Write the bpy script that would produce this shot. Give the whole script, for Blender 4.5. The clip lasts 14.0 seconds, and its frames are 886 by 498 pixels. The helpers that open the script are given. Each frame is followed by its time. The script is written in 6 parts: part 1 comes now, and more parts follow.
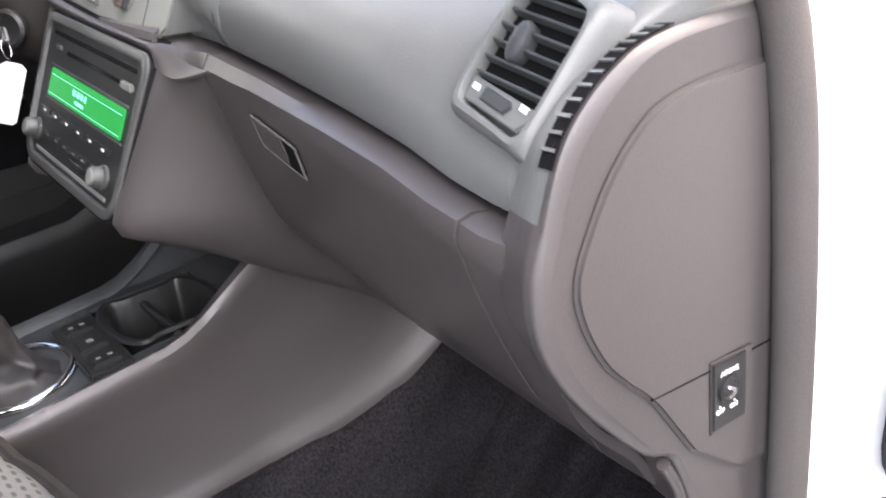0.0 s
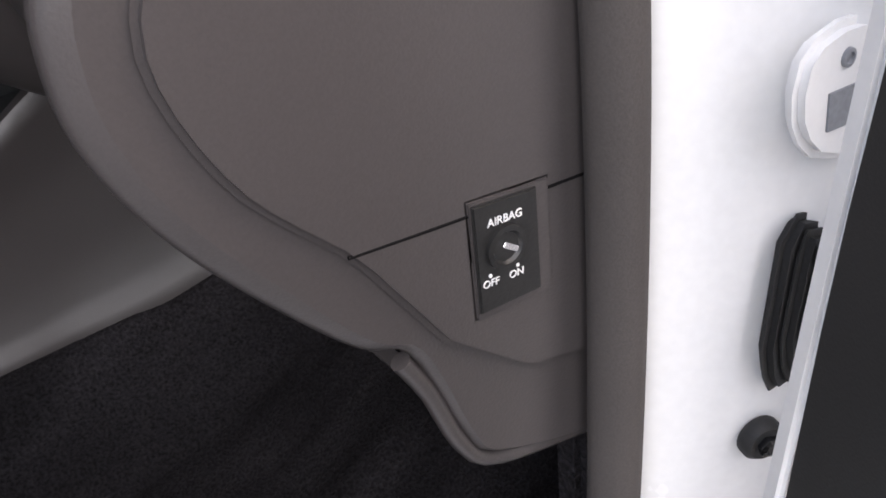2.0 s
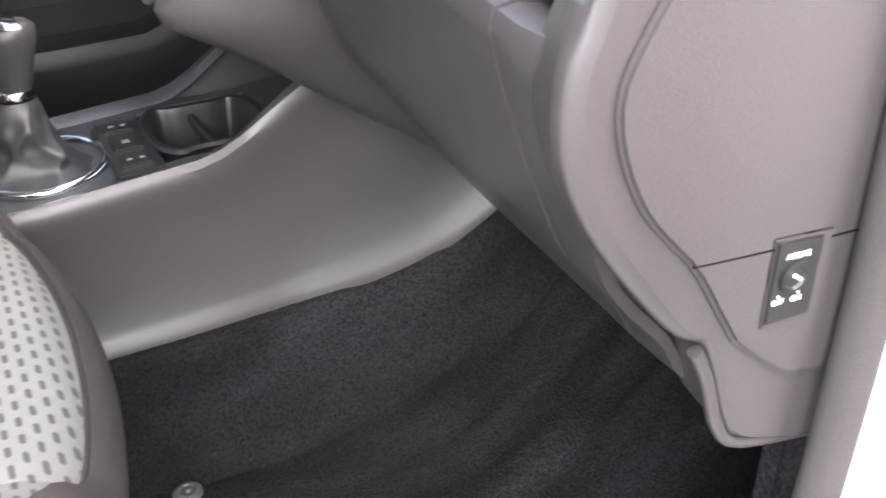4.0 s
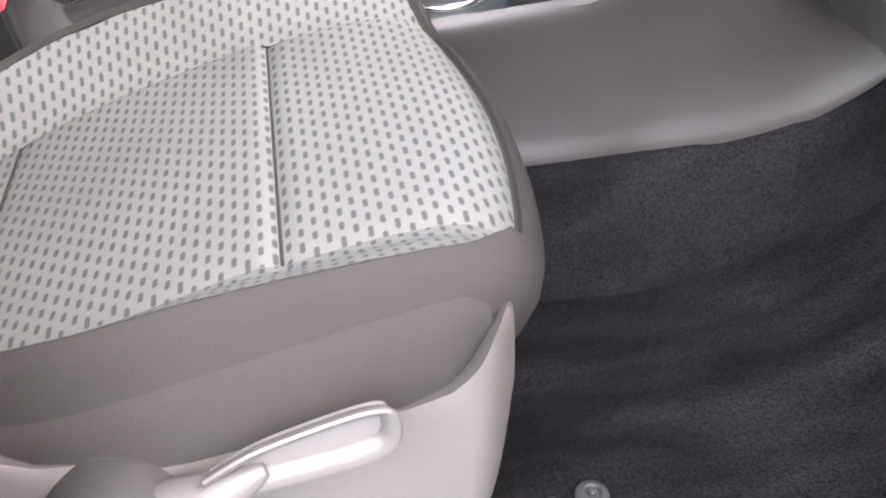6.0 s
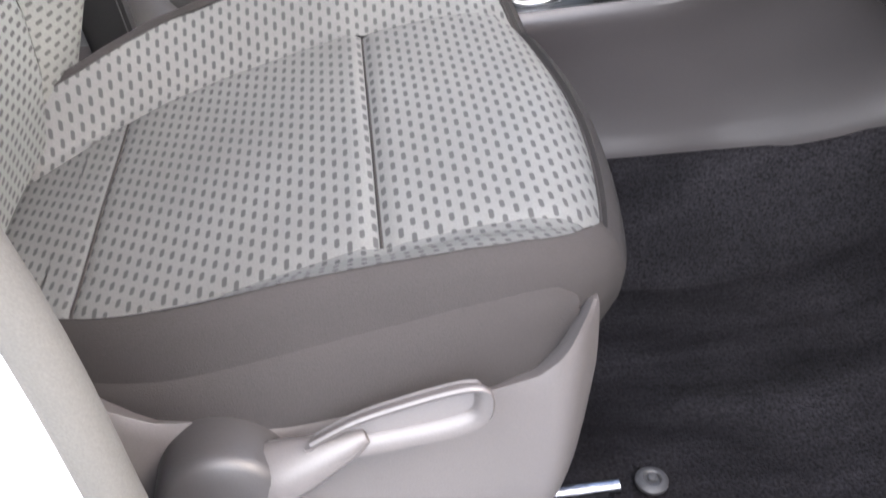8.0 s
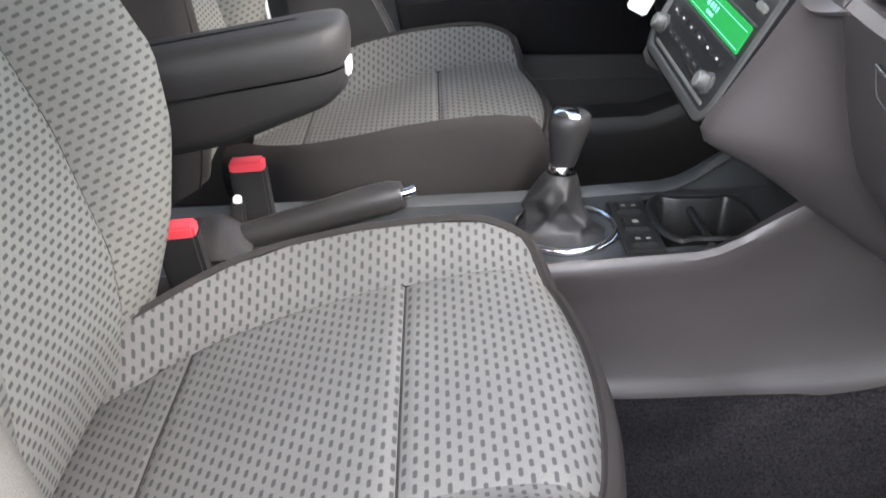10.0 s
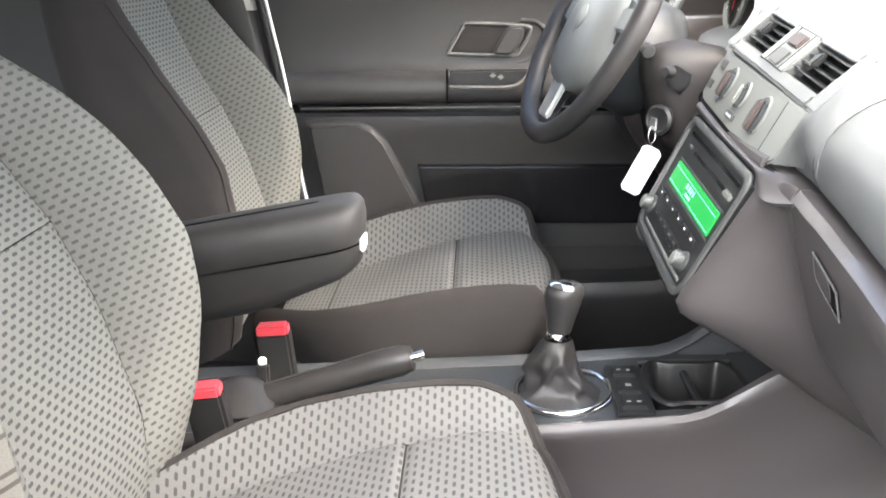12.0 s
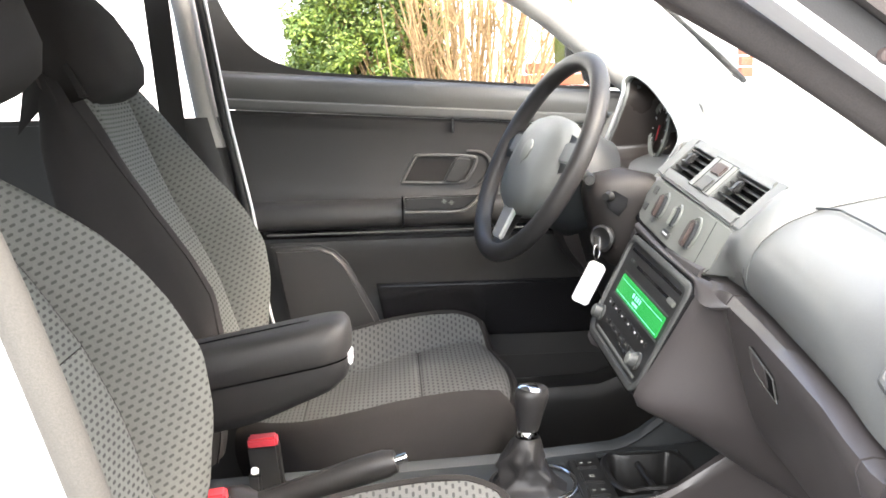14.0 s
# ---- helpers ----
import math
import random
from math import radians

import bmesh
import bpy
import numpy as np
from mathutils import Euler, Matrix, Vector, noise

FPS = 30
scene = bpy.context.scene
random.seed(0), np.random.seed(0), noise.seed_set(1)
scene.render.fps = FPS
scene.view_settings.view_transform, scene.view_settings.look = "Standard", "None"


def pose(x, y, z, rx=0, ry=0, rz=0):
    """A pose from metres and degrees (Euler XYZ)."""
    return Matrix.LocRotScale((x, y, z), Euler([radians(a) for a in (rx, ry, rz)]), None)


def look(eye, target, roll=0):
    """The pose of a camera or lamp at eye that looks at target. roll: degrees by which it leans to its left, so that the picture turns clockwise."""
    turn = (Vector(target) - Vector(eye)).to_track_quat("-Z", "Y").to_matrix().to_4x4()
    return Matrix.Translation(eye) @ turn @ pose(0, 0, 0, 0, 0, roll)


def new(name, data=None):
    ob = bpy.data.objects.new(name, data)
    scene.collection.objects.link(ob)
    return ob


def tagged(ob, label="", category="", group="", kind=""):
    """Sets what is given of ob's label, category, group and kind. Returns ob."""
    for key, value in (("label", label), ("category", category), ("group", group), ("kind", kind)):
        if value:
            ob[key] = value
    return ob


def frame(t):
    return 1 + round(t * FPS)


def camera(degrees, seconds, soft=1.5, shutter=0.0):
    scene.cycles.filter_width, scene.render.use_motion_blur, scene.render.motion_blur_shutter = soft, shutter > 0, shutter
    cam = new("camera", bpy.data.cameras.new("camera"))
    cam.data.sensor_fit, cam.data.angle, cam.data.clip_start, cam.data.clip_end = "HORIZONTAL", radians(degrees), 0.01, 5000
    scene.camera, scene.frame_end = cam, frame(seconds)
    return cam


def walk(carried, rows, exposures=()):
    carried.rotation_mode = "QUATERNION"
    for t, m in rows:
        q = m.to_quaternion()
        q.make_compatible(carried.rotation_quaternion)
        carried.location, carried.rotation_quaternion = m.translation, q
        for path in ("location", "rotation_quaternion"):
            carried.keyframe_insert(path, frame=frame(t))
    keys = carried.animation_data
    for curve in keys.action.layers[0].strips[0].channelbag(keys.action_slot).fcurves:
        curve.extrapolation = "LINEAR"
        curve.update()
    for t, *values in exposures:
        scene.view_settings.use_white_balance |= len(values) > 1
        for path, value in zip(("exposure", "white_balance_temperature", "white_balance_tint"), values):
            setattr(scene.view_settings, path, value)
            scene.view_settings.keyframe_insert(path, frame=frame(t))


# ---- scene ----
cam = camera(50.0, 14.0, soft=1.6, shutter=0.4)
PATH = [
    (0, (-0.173, -0.938, 0.74), (0.847, 0.564, -0.099), -7.6),
    (0.5, (-0.116, -0.93, 0.71), (0.851, 0.558, -0.212), -7.6),
    (1, (-0.039, -0.914, 0.661), (0.858, 0.583, -0.315), -8.4),
    (1.5, (0.0, -0.894, 0.624), (0.9, 0.58, -0.383), -7.6),
    (2, (0.021, -0.883, 0.607), (0.95, 0.543, -0.444), -6.5),
    (2.2, (0.021, -0.881, 0.604), (0.971, 0.534, -0.442), -6.2),
    (4.3, (-0.145, -0.912, 0.665), (0.613, 0.644, -0.338), 0.7),
    (4.5, (-0.161, -0.913, 0.66), (0.538, 0.667, -0.348), 0.7),
    (5, (-0.196, -0.923, 0.67), (0.326, 0.676, -0.411), 0.7),
    (5.5, (-0.217, -0.927, 0.65), (0.165, 0.681, -0.477), -0.1),
    (6, (-0.234, -0.937, 0.639), (0.042, 0.648, -0.548), -0.5),
    (6.5, (-0.238, -0.945, 0.634), (-0.034, 0.595, -0.626), -1.3),
    (7, (-0.243, -0.953, 0.638), (-0.073, 0.549, -0.672), -1.2),
    (7.5, (-0.248, -0.953, 0.65), (-0.096, 0.552, -0.657), -1.0),
    (8, (-0.263, -0.958, 0.664), (-0.09, 0.617, -0.556), 0.1),
    (8.5, (-0.272, -0.963, 0.683), (-0.093, 0.678, -0.447), 0.9),
    (9, (-0.262, -0.968, 0.709), (-0.126, 0.731, -0.337), 0.5),
    (9.2, (-0.259, -0.971, 0.717), (-0.14, 0.749, -0.297), 0.5),
    (11.3, (-0.172, -1.037, 0.786), (-0.265, 0.828, 0.07), -1.1),
    (11.5, (-0.172, -1.046, 0.79), (-0.262, 0.831, 0.105), -1.0),
    (12, (-0.176, -1.073, 0.801), (-0.251, 0.832, 0.196), -0.8),
    (12.5, (-0.202, -1.1, 0.814), (-0.22, 0.826, 0.275), -0.4),
    (13, (-0.217, -1.135, 0.823), (-0.194, 0.812, 0.363), -0.6),
    (13.5, (-0.228, -1.171, 0.832), (-0.172, 0.787, 0.425), -1.1),
    (14, (-0.248, -1.208, 0.835), (-0.149, 0.755, 0.465), -1.5),
]
EXPOSURES = [(0, 2.83, 6600, 15), (0.5, 2.5, 6550, 15), (1.0, 2.0, 6600, 15), (1.5, 1.62, 6600, 15), (2.2, 1.40, 6600, 15), (4.3, 3.53, 6500, 14), (5.0, 3.66, 6500, 14), (6.0, 3.38, 6400, 14), (7.5, 3.13, 6250, 13), (9.2, 2.78, 6200, 12), (11.3, 3.2, 6520, 10), (12.5, 3.45, 6620, 10), (14, 3.02, 6720, 10)]
walk(cam, [(t, look(eye, target, roll)) for t, eye, target, roll in PATH], EXPOSURES)

# ---- world, sun, exposure ----
world = bpy.data.worlds.new("sky")
scene.world = world
world.use_nodes = True
wn = world.node_tree
sky = wn.nodes.new("ShaderNodeTexSky")
sky.sky_type = "NISHITA"
sky.sun_disc = False
sky.sun_elevation = radians(48)
sky.sun_rotation = radians(125)
sky.air_density = 1.0
sky.dust_density = 4.0
bg = wn.nodes["Background"]
wn.links.new(sky.outputs["Color"], bg.inputs["Color"])
bg.inputs["Strength"].default_value = 0.15
sun = new("sun", bpy.data.lights.new("sun", "SUN"))
sun.data.energy = 1.3
sun.data.angle = radians(60)
sun.data.color = (1.0, 0.95, 0.88)
SUN_FROM = Vector((-0.35, -0.68, 0.64)).normalized()
sun.matrix_world = look(SUN_FROM * 10, (0, 0, 0))


# ---- materials ----
def material(name, color, rough=0.6, metal=0.0, spread=0.12, grain=400.0, bump=0.15, stain=6.0, depth=0.0006, spec=0.5, coat=0.0, stretch=None):
    """A surface with fine grain in its relief and slow variation in its colour and gloss."""
    m = bpy.data.materials.new(name)
    m.use_nodes = True
    t = m.node_tree
    p = t.nodes["Principled BSDF"]
    co = t.nodes.new("ShaderNodeTexCoord")
    fine = t.nodes.new("ShaderNodeTexNoise")
    fine.inputs["Scale"].default_value = grain
    fine.inputs["Detail"].default_value = 3
    slow = t.nodes.new("ShaderNodeTexNoise")
    slow.inputs["Scale"].default_value = stain
    slow.inputs["Detail"].default_value = 5
    for n in (fine, slow):
        t.links.new(co.outputs["Object"], n.inputs["Vector"])
    if stretch:
        mp = t.nodes.new("ShaderNodeMapping")
        mp.inputs["Scale"].default_value = stretch
        mp.inputs["Rotation"].default_value = (0, 0, radians(-14))
        t.links.new(co.outputs["Object"], mp.inputs["Vector"])
        t.links.new(mp.outputs["Vector"], slow.inputs["Vector"])
    ramp = t.nodes.new("ShaderNodeMapRange")
    ramp.inputs["From Min"].default_value, ramp.inputs["From Max"].default_value = 0.3, 0.7
    ramp.inputs["To Min"].default_value, ramp.inputs["To Max"].default_value = 1 - spread, 1 + spread
    t.links.new(slow.outputs["Fac"], ramp.inputs["Value"])
    fr = t.nodes.new("ShaderNodeMapRange")
    fr.inputs["From Min"].default_value, fr.inputs["From Max"].default_value = 0.3, 0.7
    fr.inputs["To Min"].default_value, fr.inputs["To Max"].default_value = 1 - spread, 1 + spread
    t.links.new(fine.outputs["Fac"], fr.inputs["Value"])
    mul = t.nodes.new("ShaderNodeMath")
    mul.operation = "MULTIPLY"
    t.links.new(ramp.outputs["Result"], mul.inputs[0])
    t.links.new(fr.outputs["Result"], mul.inputs[1])
    sc = t.nodes.new("ShaderNodeVectorMath")
    sc.operation = "SCALE"
    sc.inputs[0].default_value = color[:3]
    t.links.new(mul.outputs["Value"], sc.inputs["Scale"])
    t.links.new(sc.outputs["Vector"], p.inputs["Base Color"])
    rr = t.nodes.new("ShaderNodeMapRange")
    rr.inputs["To Min"].default_value, rr.inputs["To Max"].default_value = max(rough - 0.08, 0.02), min(rough + 0.08, 1)
    t.links.new(slow.outputs["Fac"], rr.inputs["Value"])
    t.links.new(rr.outputs["Result"], p.inputs["Roughness"])
    p.inputs["Metallic"].default_value = metal
    p.inputs["Specular IOR Level"].default_value = spec
    p.inputs["Coat Weight"].default_value = coat
    if bump:
        b = t.nodes.new("ShaderNodeBump")
        b.inputs["Strength"].default_value = bump
        b.inputs["Distance"].default_value = depth
        t.links.new(fine.outputs["Fac"], b.inputs["Height"])
        t.links.new(b.outputs["Normal"], p.inputs["Normal"])
    return m


def dashed_fabric(name, ground, mark, axes="XY", pitch=(0.0078, 0.0150), tilt=0.0, lean="Z"):
    """Seat cloth: a light weave with rows of short woven dashes, each row shifted by half a step."""
    m = material(name, ground, 0.9, spread=0.10, grain=900, bump=0.5, spec=0.2)
    t = m.node_tree
    p = t.nodes["Principled BSDF"]
    base = p.inputs["Base Color"].links[0].from_socket
    co = t.nodes.new("ShaderNodeTexCoord")
    sep = t.nodes.new("ShaderNodeSeparateXYZ")
    t.links.new(co.outputs["Object"], sep.inputs[0])

    def math_(op, a, b=None, c=None):
        n = t.nodes.new("ShaderNodeMath")
        n.operation = op
        for k, v in enumerate((a, b, c)):
            if v is None:
                continue
            if isinstance(v, (int, float)):
                n.inputs[k].default_value = v
            else:
                t.links.new(v, n.inputs[k])
        return n.outputs[0]

    u = math_("DIVIDE", sep.outputs[axes[0]], pitch[0])
    across = math_("MULTIPLY", math_("MULTIPLY_ADD", sep.outputs[lean], tilt, sep.outputs[axes[1]]), 1.0) if tilt else sep.outputs[axes[1]]
    v = math_("DIVIDE", across, pitch[1])
    col = math_("FLOOR", u)
    v2 = math_("MULTIPLY_ADD", col, 0.43, v)
    fu = math_("ABSOLUTE", math_("SUBTRACT", math_("FRACT", u), 0.5))
    fv = math_("ABSOLUTE", math_("SUBTRACT", math_("FRACT", v2), 0.5))
    du = math_("DIVIDE", math_("MULTIPLY", fu, pitch[0]), 0.0016)
    dv = math_("DIVIDE", math_("MAXIMUM", math_("SUBTRACT", math_("MULTIPLY", fv, pitch[1]), 0.0024 * pitch[1] / 0.0150), 0.0), 0.0019)
    d = math_("SUBTRACT", math_("SQRT", math_("ADD", math_("MULTIPLY", du, du), math_("MULTIPLY", dv, dv))), 1.0)
    mask = t.nodes.new("ShaderNodeMapRange")
    mask.inputs["From Min"].default_value, mask.inputs["From Max"].default_value = 0.22, -0.22
    t.links.new(d, mask.inputs["Value"])
    mix = t.nodes.new("ShaderNodeMix")
    mix.data_type = "RGBA"
    t.links.new(mask.outputs["Result"], mix.inputs["Factor"])
    t.links.new(base, mix.inputs["A"])
    mix.inputs["B"].default_value = (*mark, 1)
    t.links.new(mix.outputs["Result"], p.inputs["Base Color"])
    return m


GREY = material("grained_grey_plastic", (0.0590, 0.0528, 0.0524), 0.34, grain=900, bump=0.35, spread=0.06, depth=0.0004)
UPPER = material("dash_pad_plastic", (0.122, 0.126, 0.123), 0.38, grain=900, bump=0.35, spread=0.06, depth=0.0004)
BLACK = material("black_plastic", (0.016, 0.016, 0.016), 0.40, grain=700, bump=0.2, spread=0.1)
DOORTRIM = material("door_trim_plastic", (0.0320, 0.0312, 0.0305), 0.45, grain=900, bump=0.3, spread=0.06, depth=0.0004)
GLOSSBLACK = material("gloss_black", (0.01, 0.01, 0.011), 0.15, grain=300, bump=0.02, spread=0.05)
SILVERTRIM = material("silver_grey_paint", (0.171, 0.1773, 0.162), 0.4, grain=500, bump=0.1, spread=0.05)
CHROME = material("chrome", (0.75, 0.75, 0.76), 0.12, metal=1.0, bump=0.0, spread=0.03)
STEEL = material("bright_steel", (0.55, 0.55, 0.56), 0.25, metal=1.0, bump=0.05, spread=0.1)
CARPET = material("dark_carpet", (0.0158, 0.0147, 0.0164), 0.98, grain=350, bump=1.0, spread=0.55, stain=7, depth=0.003, spec=0.1, stretch=(0.8, 3.2, 0.8))
CLOTH = material("plain_dark_cloth", (0.0275, 0.0252, 0.0246), 0.92, grain=1100, bump=0.5, spread=0.1, spec=0.2)
ARMREST = material("armrest_vinyl", (0.0185, 0.0180, 0.0180), 0.55, grain=700, bump=0.35, spread=0.08)
# Near-black for seams, and in place of shade in shallow recesses.
VOID = material("seam_and_recess_shade", (0.006, 0.0055, 0.006), 0.8, grain=600, bump=0.1, spec=0.1)
LEATHER = material("black_leather", (0.0204, 0.01955, 0.01955), 0.46, grain=500, bump=0.3, spread=0.1)
FABRIC = dashed_fabric("dashed_seat_cloth", (0.1155, 0.1176, 0.1148), (0.049, 0.0497, 0.0503))
BOLSTER_OUT = dashed_fabric("dashed_side_cloth_out", (0.1155, 0.1176, 0.1148), (0.049, 0.0497, 0.0503), tilt=-0.6)
BOLSTER_IN = dashed_fabric("dashed_side_cloth_in", (0.1155, 0.1176, 0.1148), (0.049, 0.0497, 0.0503), tilt=0.6)
BACK_LEFT = dashed_fabric("dashed_back_side_cloth_in", (0.126, 0.1288, 0.119), (0.0595, 0.0609, 0.056), "ZY", (0.0078, 0.016), 1.0, "X")
BACK_RIGHT = dashed_fabric("dashed_back_side_cloth_out", (0.126, 0.1288, 0.119), (0.0595, 0.0609, 0.056), "ZY", (0.0078, 0.016), -1.0, "X")
FABRIC_BACK = dashed_fabric("dashed_back_cloth", (0.147, 0.1512, 0.14), (0.0525, 0.0539, 0.0511), "ZY", (0.0070, 0.0150))
WHITEPAINT = material("white_car_paint", (0.86, 0.86, 0.85), 0.25, grain=200, bump=0.02, spread=0.02, coat=0.5)
RUBBER = material("black_rubber", (0.02, 0.02, 0.02), 0.6, grain=600, bump=0.2)
SEAL = material("grey_cloth_seal", (0.0595, 0.0525, 0.049), 0.85, grain=900, bump=0.4)
# The seal cloth again, lightened for the strong light on the B pillar.
LITSEAL = material("lit_cloth_seal", (0.074, 0.072, 0.065), 0.85, grain=900, bump=0.4)
DIAL = material("brown_grey_rubber", (0.06, 0.044, 0.04), 0.5, bump=0.1)
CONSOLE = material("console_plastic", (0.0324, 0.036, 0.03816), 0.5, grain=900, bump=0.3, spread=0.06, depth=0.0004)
RAILSTEEL = material("worn_black_steel", (0.30, 0.30, 0.31), 0.25, metal=1.0, bump=0.05, spread=0.3, stain=30)
SILL = material("sill_plastic", (0.072, 0.0756, 0.0792), 0.5, grain=900, bump=0.3, spread=0.06)
JAMBGREY = material("shaded_metal", (0.25, 0.26, 0.28), 0.5, bump=0.05)
PILLAR = material("pillar_cloth_grey", (0.07, 0.0595, 0.056), 0.8, grain=900, bump=0.3)
BELT = material("belt_band_plastic", (0.088, 0.088, 0.0848), 0.42, grain=900, bump=0.3, spread=0.06)
BEZEL = material("stack_frame_plastic", (0.060, 0.062, 0.060), 0.36, grain=900, bump=0.25, spread=0.06)
BELTSILVER = material("satin_silver", (0.60, 0.61, 0.60), 0.3, metal=0.7, bump=0.05, spread=0.05)
SHROUD = material("column_shroud_plastic", (0.017, 0.0145, 0.0135), 0.5, grain=800, bump=0.25, spread=0.08, spec=0.35)
INSIDE = material("cluster_brown_black", (0.030, 0.024, 0.021), 0.28, grain=600, bump=0.1)
# Hub grey raised to carry the light on its upward-facing pad.
HUBPAD = material("lit_wheel_plastic", (0.165, 0.170, 0.163), 0.45, grain=900, bump=0.3, spread=0.06)
TRIMSTRIP = material("door_strip_plastic", (0.115, 0.117, 0.113), 0.4, grain=900, bump=0.25, spread=0.06)
RED = material("red_plastic", (0.62, 0.060, 0.078), 0.35, bump=0.0, spread=0.03)
WHITEPL = material("white_plastic", (0.8, 0.8, 0.8), 0.4, bump=0.0, spread=0.03)
GROUND = material("grey_paving", (0.216, 0.216, 0.2115), 0.9, grain=40, bump=0.4, spread=0.15, stain=1.0)
LINING = material("pale_headliner", (0.5, 0.49, 0.46), 0.95, grain=700, bump=0.4)


# ---- mesh helpers ----
def finish(bm, sharp=38.0):
    bmesh.ops.remove_doubles(bm, verts=bm.verts, dist=1e-6)
    bmesh.ops.recalc_face_normals(bm, faces=bm.faces)
    for f in bm.faces:
        f.smooth = True
    for e in bm.edges:
        if len(e.link_faces) == 2 and e.calc_face_angle(0) > radians(sharp):
            e.smooth = False
    return bm


def part(name, bm, mat, parent=None, label=""):
    me = bpy.data.meshes.new(name)
    bm.to_mesh(me)
    bm.free()
    me.materials.append(mat)
    ob = new(name, me)
    if parent is not None:
        ob.parent = parent
    if label:
        ob["label"] = label
    return ob


def thing(name, label, category, group="", at=(0, 0, 0), kind=""):
    ob = new(name)
    ob.empty_display_size = 0.02
    ob.location = at
    return tagged(ob, label, category, group, kind)


def spline(pts, n):
    """n points along a smooth curve through the given ones."""
    pts = [Vector(p) for p in pts]
    acc = [0.0]
    for a, b in zip(pts, pts[1:]):
        acc.append(acc[-1] + (b - a).length)
    out = []
    for k in range(n):
        s = acc[-1] * k / (n - 1)
        i = max(i for i in range(len(pts) - 1) if acc[i] <= s + 1e-12)
        u = (s - acc[i]) / max(acc[i + 1] - acc[i], 1e-12)
        p0, p1, p2, p3 = pts[max(i - 1, 0)], pts[i], pts[i + 1], pts[min(i + 2, len(pts) - 1)]
        out.append(0.5 * ((2 * p1) + (p2 - p0) * u + (2 * p0 - 5 * p1 + 4 * p2 - p3) * u * u + (3 * p1 - p0 - 3 * p2 + p3) * u ** 3))
    return out


def loft(rings, closed=False, caps=False, thick=0.0, sharp=38.0):
    """A skin over rings of equally many points."""
    bm = bmesh.new()
    vs = [[bm.verts.new(p) for p in r] for r in rings]
    n = len(rings[0])
    for a, b in zip(vs, vs[1:]):
        for k in range(n if closed else n - 1):
            q = [a[k], a[(k + 1) % n], b[(k + 1) % n], b[k]]
            if len({tuple(round(c, 7) for c in v.co) for v in q}) >= 3:
                try:
                    bm.faces.new(q)
                except ValueError:
                    pass
    if caps:
        for r in (vs[0], vs[-1]):
            try:
                bm.faces.new(r)
            except ValueError:
                pass
    bmesh.ops.remove_doubles(bm, verts=bm.verts, dist=1e-6)
    bmesh.ops.recalc_face_normals(bm, faces=bm.faces)
    if thick:
        bmesh.ops.solidify(bm, geom=bm.faces[:], thickness=thick)
    return finish(bm, sharp)


def block(size, at=(0, 0, 0), bevel=0.003, turn=None, seg=2):
    """A box with rounded edges."""
    bm = bmesh.new()
    bmesh.ops.create_cube(bm, size=1.0)
    bmesh.ops.scale(bm, verts=bm.verts, vec=size)
    if bevel:
        bmesh.ops.bevel(bm, geom=bm.edges[:], offset=min(bevel, min(size) * 0.45), segments=seg, affect="EDGES")
    m = Matrix.Translation(at) @ (turn.to_4x4() if turn else Matrix())
    bmesh.ops.transform(bm, matrix=m, verts=bm.verts)
    return finish(bm, 50)


def prism(outline, lo, hi, axis="y", bevel=0.0, seg=2):
    """A flat outline given a thickness along an axis. For y the outline is (x, z), for x (y, z), for z (x, y)."""
    bm = bmesh.new()

    def at(p, h):
        return {"y": (p[0], h, p[1]), "x": (h, p[0], p[1]), "z": (p[0], p[1], h)}[axis]

    a = [bm.verts.new(at(p, lo)) for p in outline]
    b = [bm.verts.new(at(p, hi)) for p in outline]
    fa, fb = bm.faces.new(a), bm.faces.new(b)
    n = len(a)
    for k in range(n):
        bm.faces.new([a[k], a[(k + 1) % n], b[(k + 1) % n], b[k]])
    bmesh.ops.recalc_face_normals(bm, faces=bm.faces)
    if bevel:
        rim = [e for e in bm.edges if e in set(fa.edges) | set(fb.edges)]
        bmesh.ops.bevel(bm, geom=rim, offset=bevel, segments=seg, affect="EDGES")
    return finish(bm, 45)


def tube(path, radius, segs=10, caps=True, flat=1.0):
    """A round bar along a path; radius may be one number or one for each point."""
    path = [Vector(p) for p in path]
    rad = radius if isinstance(radius, (list, tuple)) else [radius] * len(path)
    rings, up = [], None
    for k, p in enumerate(path):
        d = (path[min(k + 1, len(path) - 1)] - path[max(k - 1, 0)]).normalized()
        if up is None:
            up = d.orthogonal().normalized()
        up = (up - d * up.dot(d)).normalized()
        side = d.cross(up)
        rings.append([p + (up * math.cos(a) + side * math.sin(a) * flat) * rad[k] for a in (2 * math.pi * j / segs for j in range(segs))])
    return loft(rings, closed=True, caps=caps, sharp=60)


def lathe(profile, at, axis, segs=24, start=0.0, turn=2 * math.pi):
    """A body of revolution: profile of (radius, height) along axis from the point at."""
    at, axis = Vector(at), Vector(axis).normalized()
    u = axis.orthogonal().normalized()
    v = axis.cross(u)
    full = turn > 6.28
    rings = []
    for k in range(segs if full else segs + 1):
        a = start + turn * k / segs
        d = u * math.cos(a) + v * math.sin(a)
        rings.append([at + axis * h_ + d * r for r, h_ in profile])
    if full:
        rings.append(rings[0])
    return loft(rings, sharp=40)


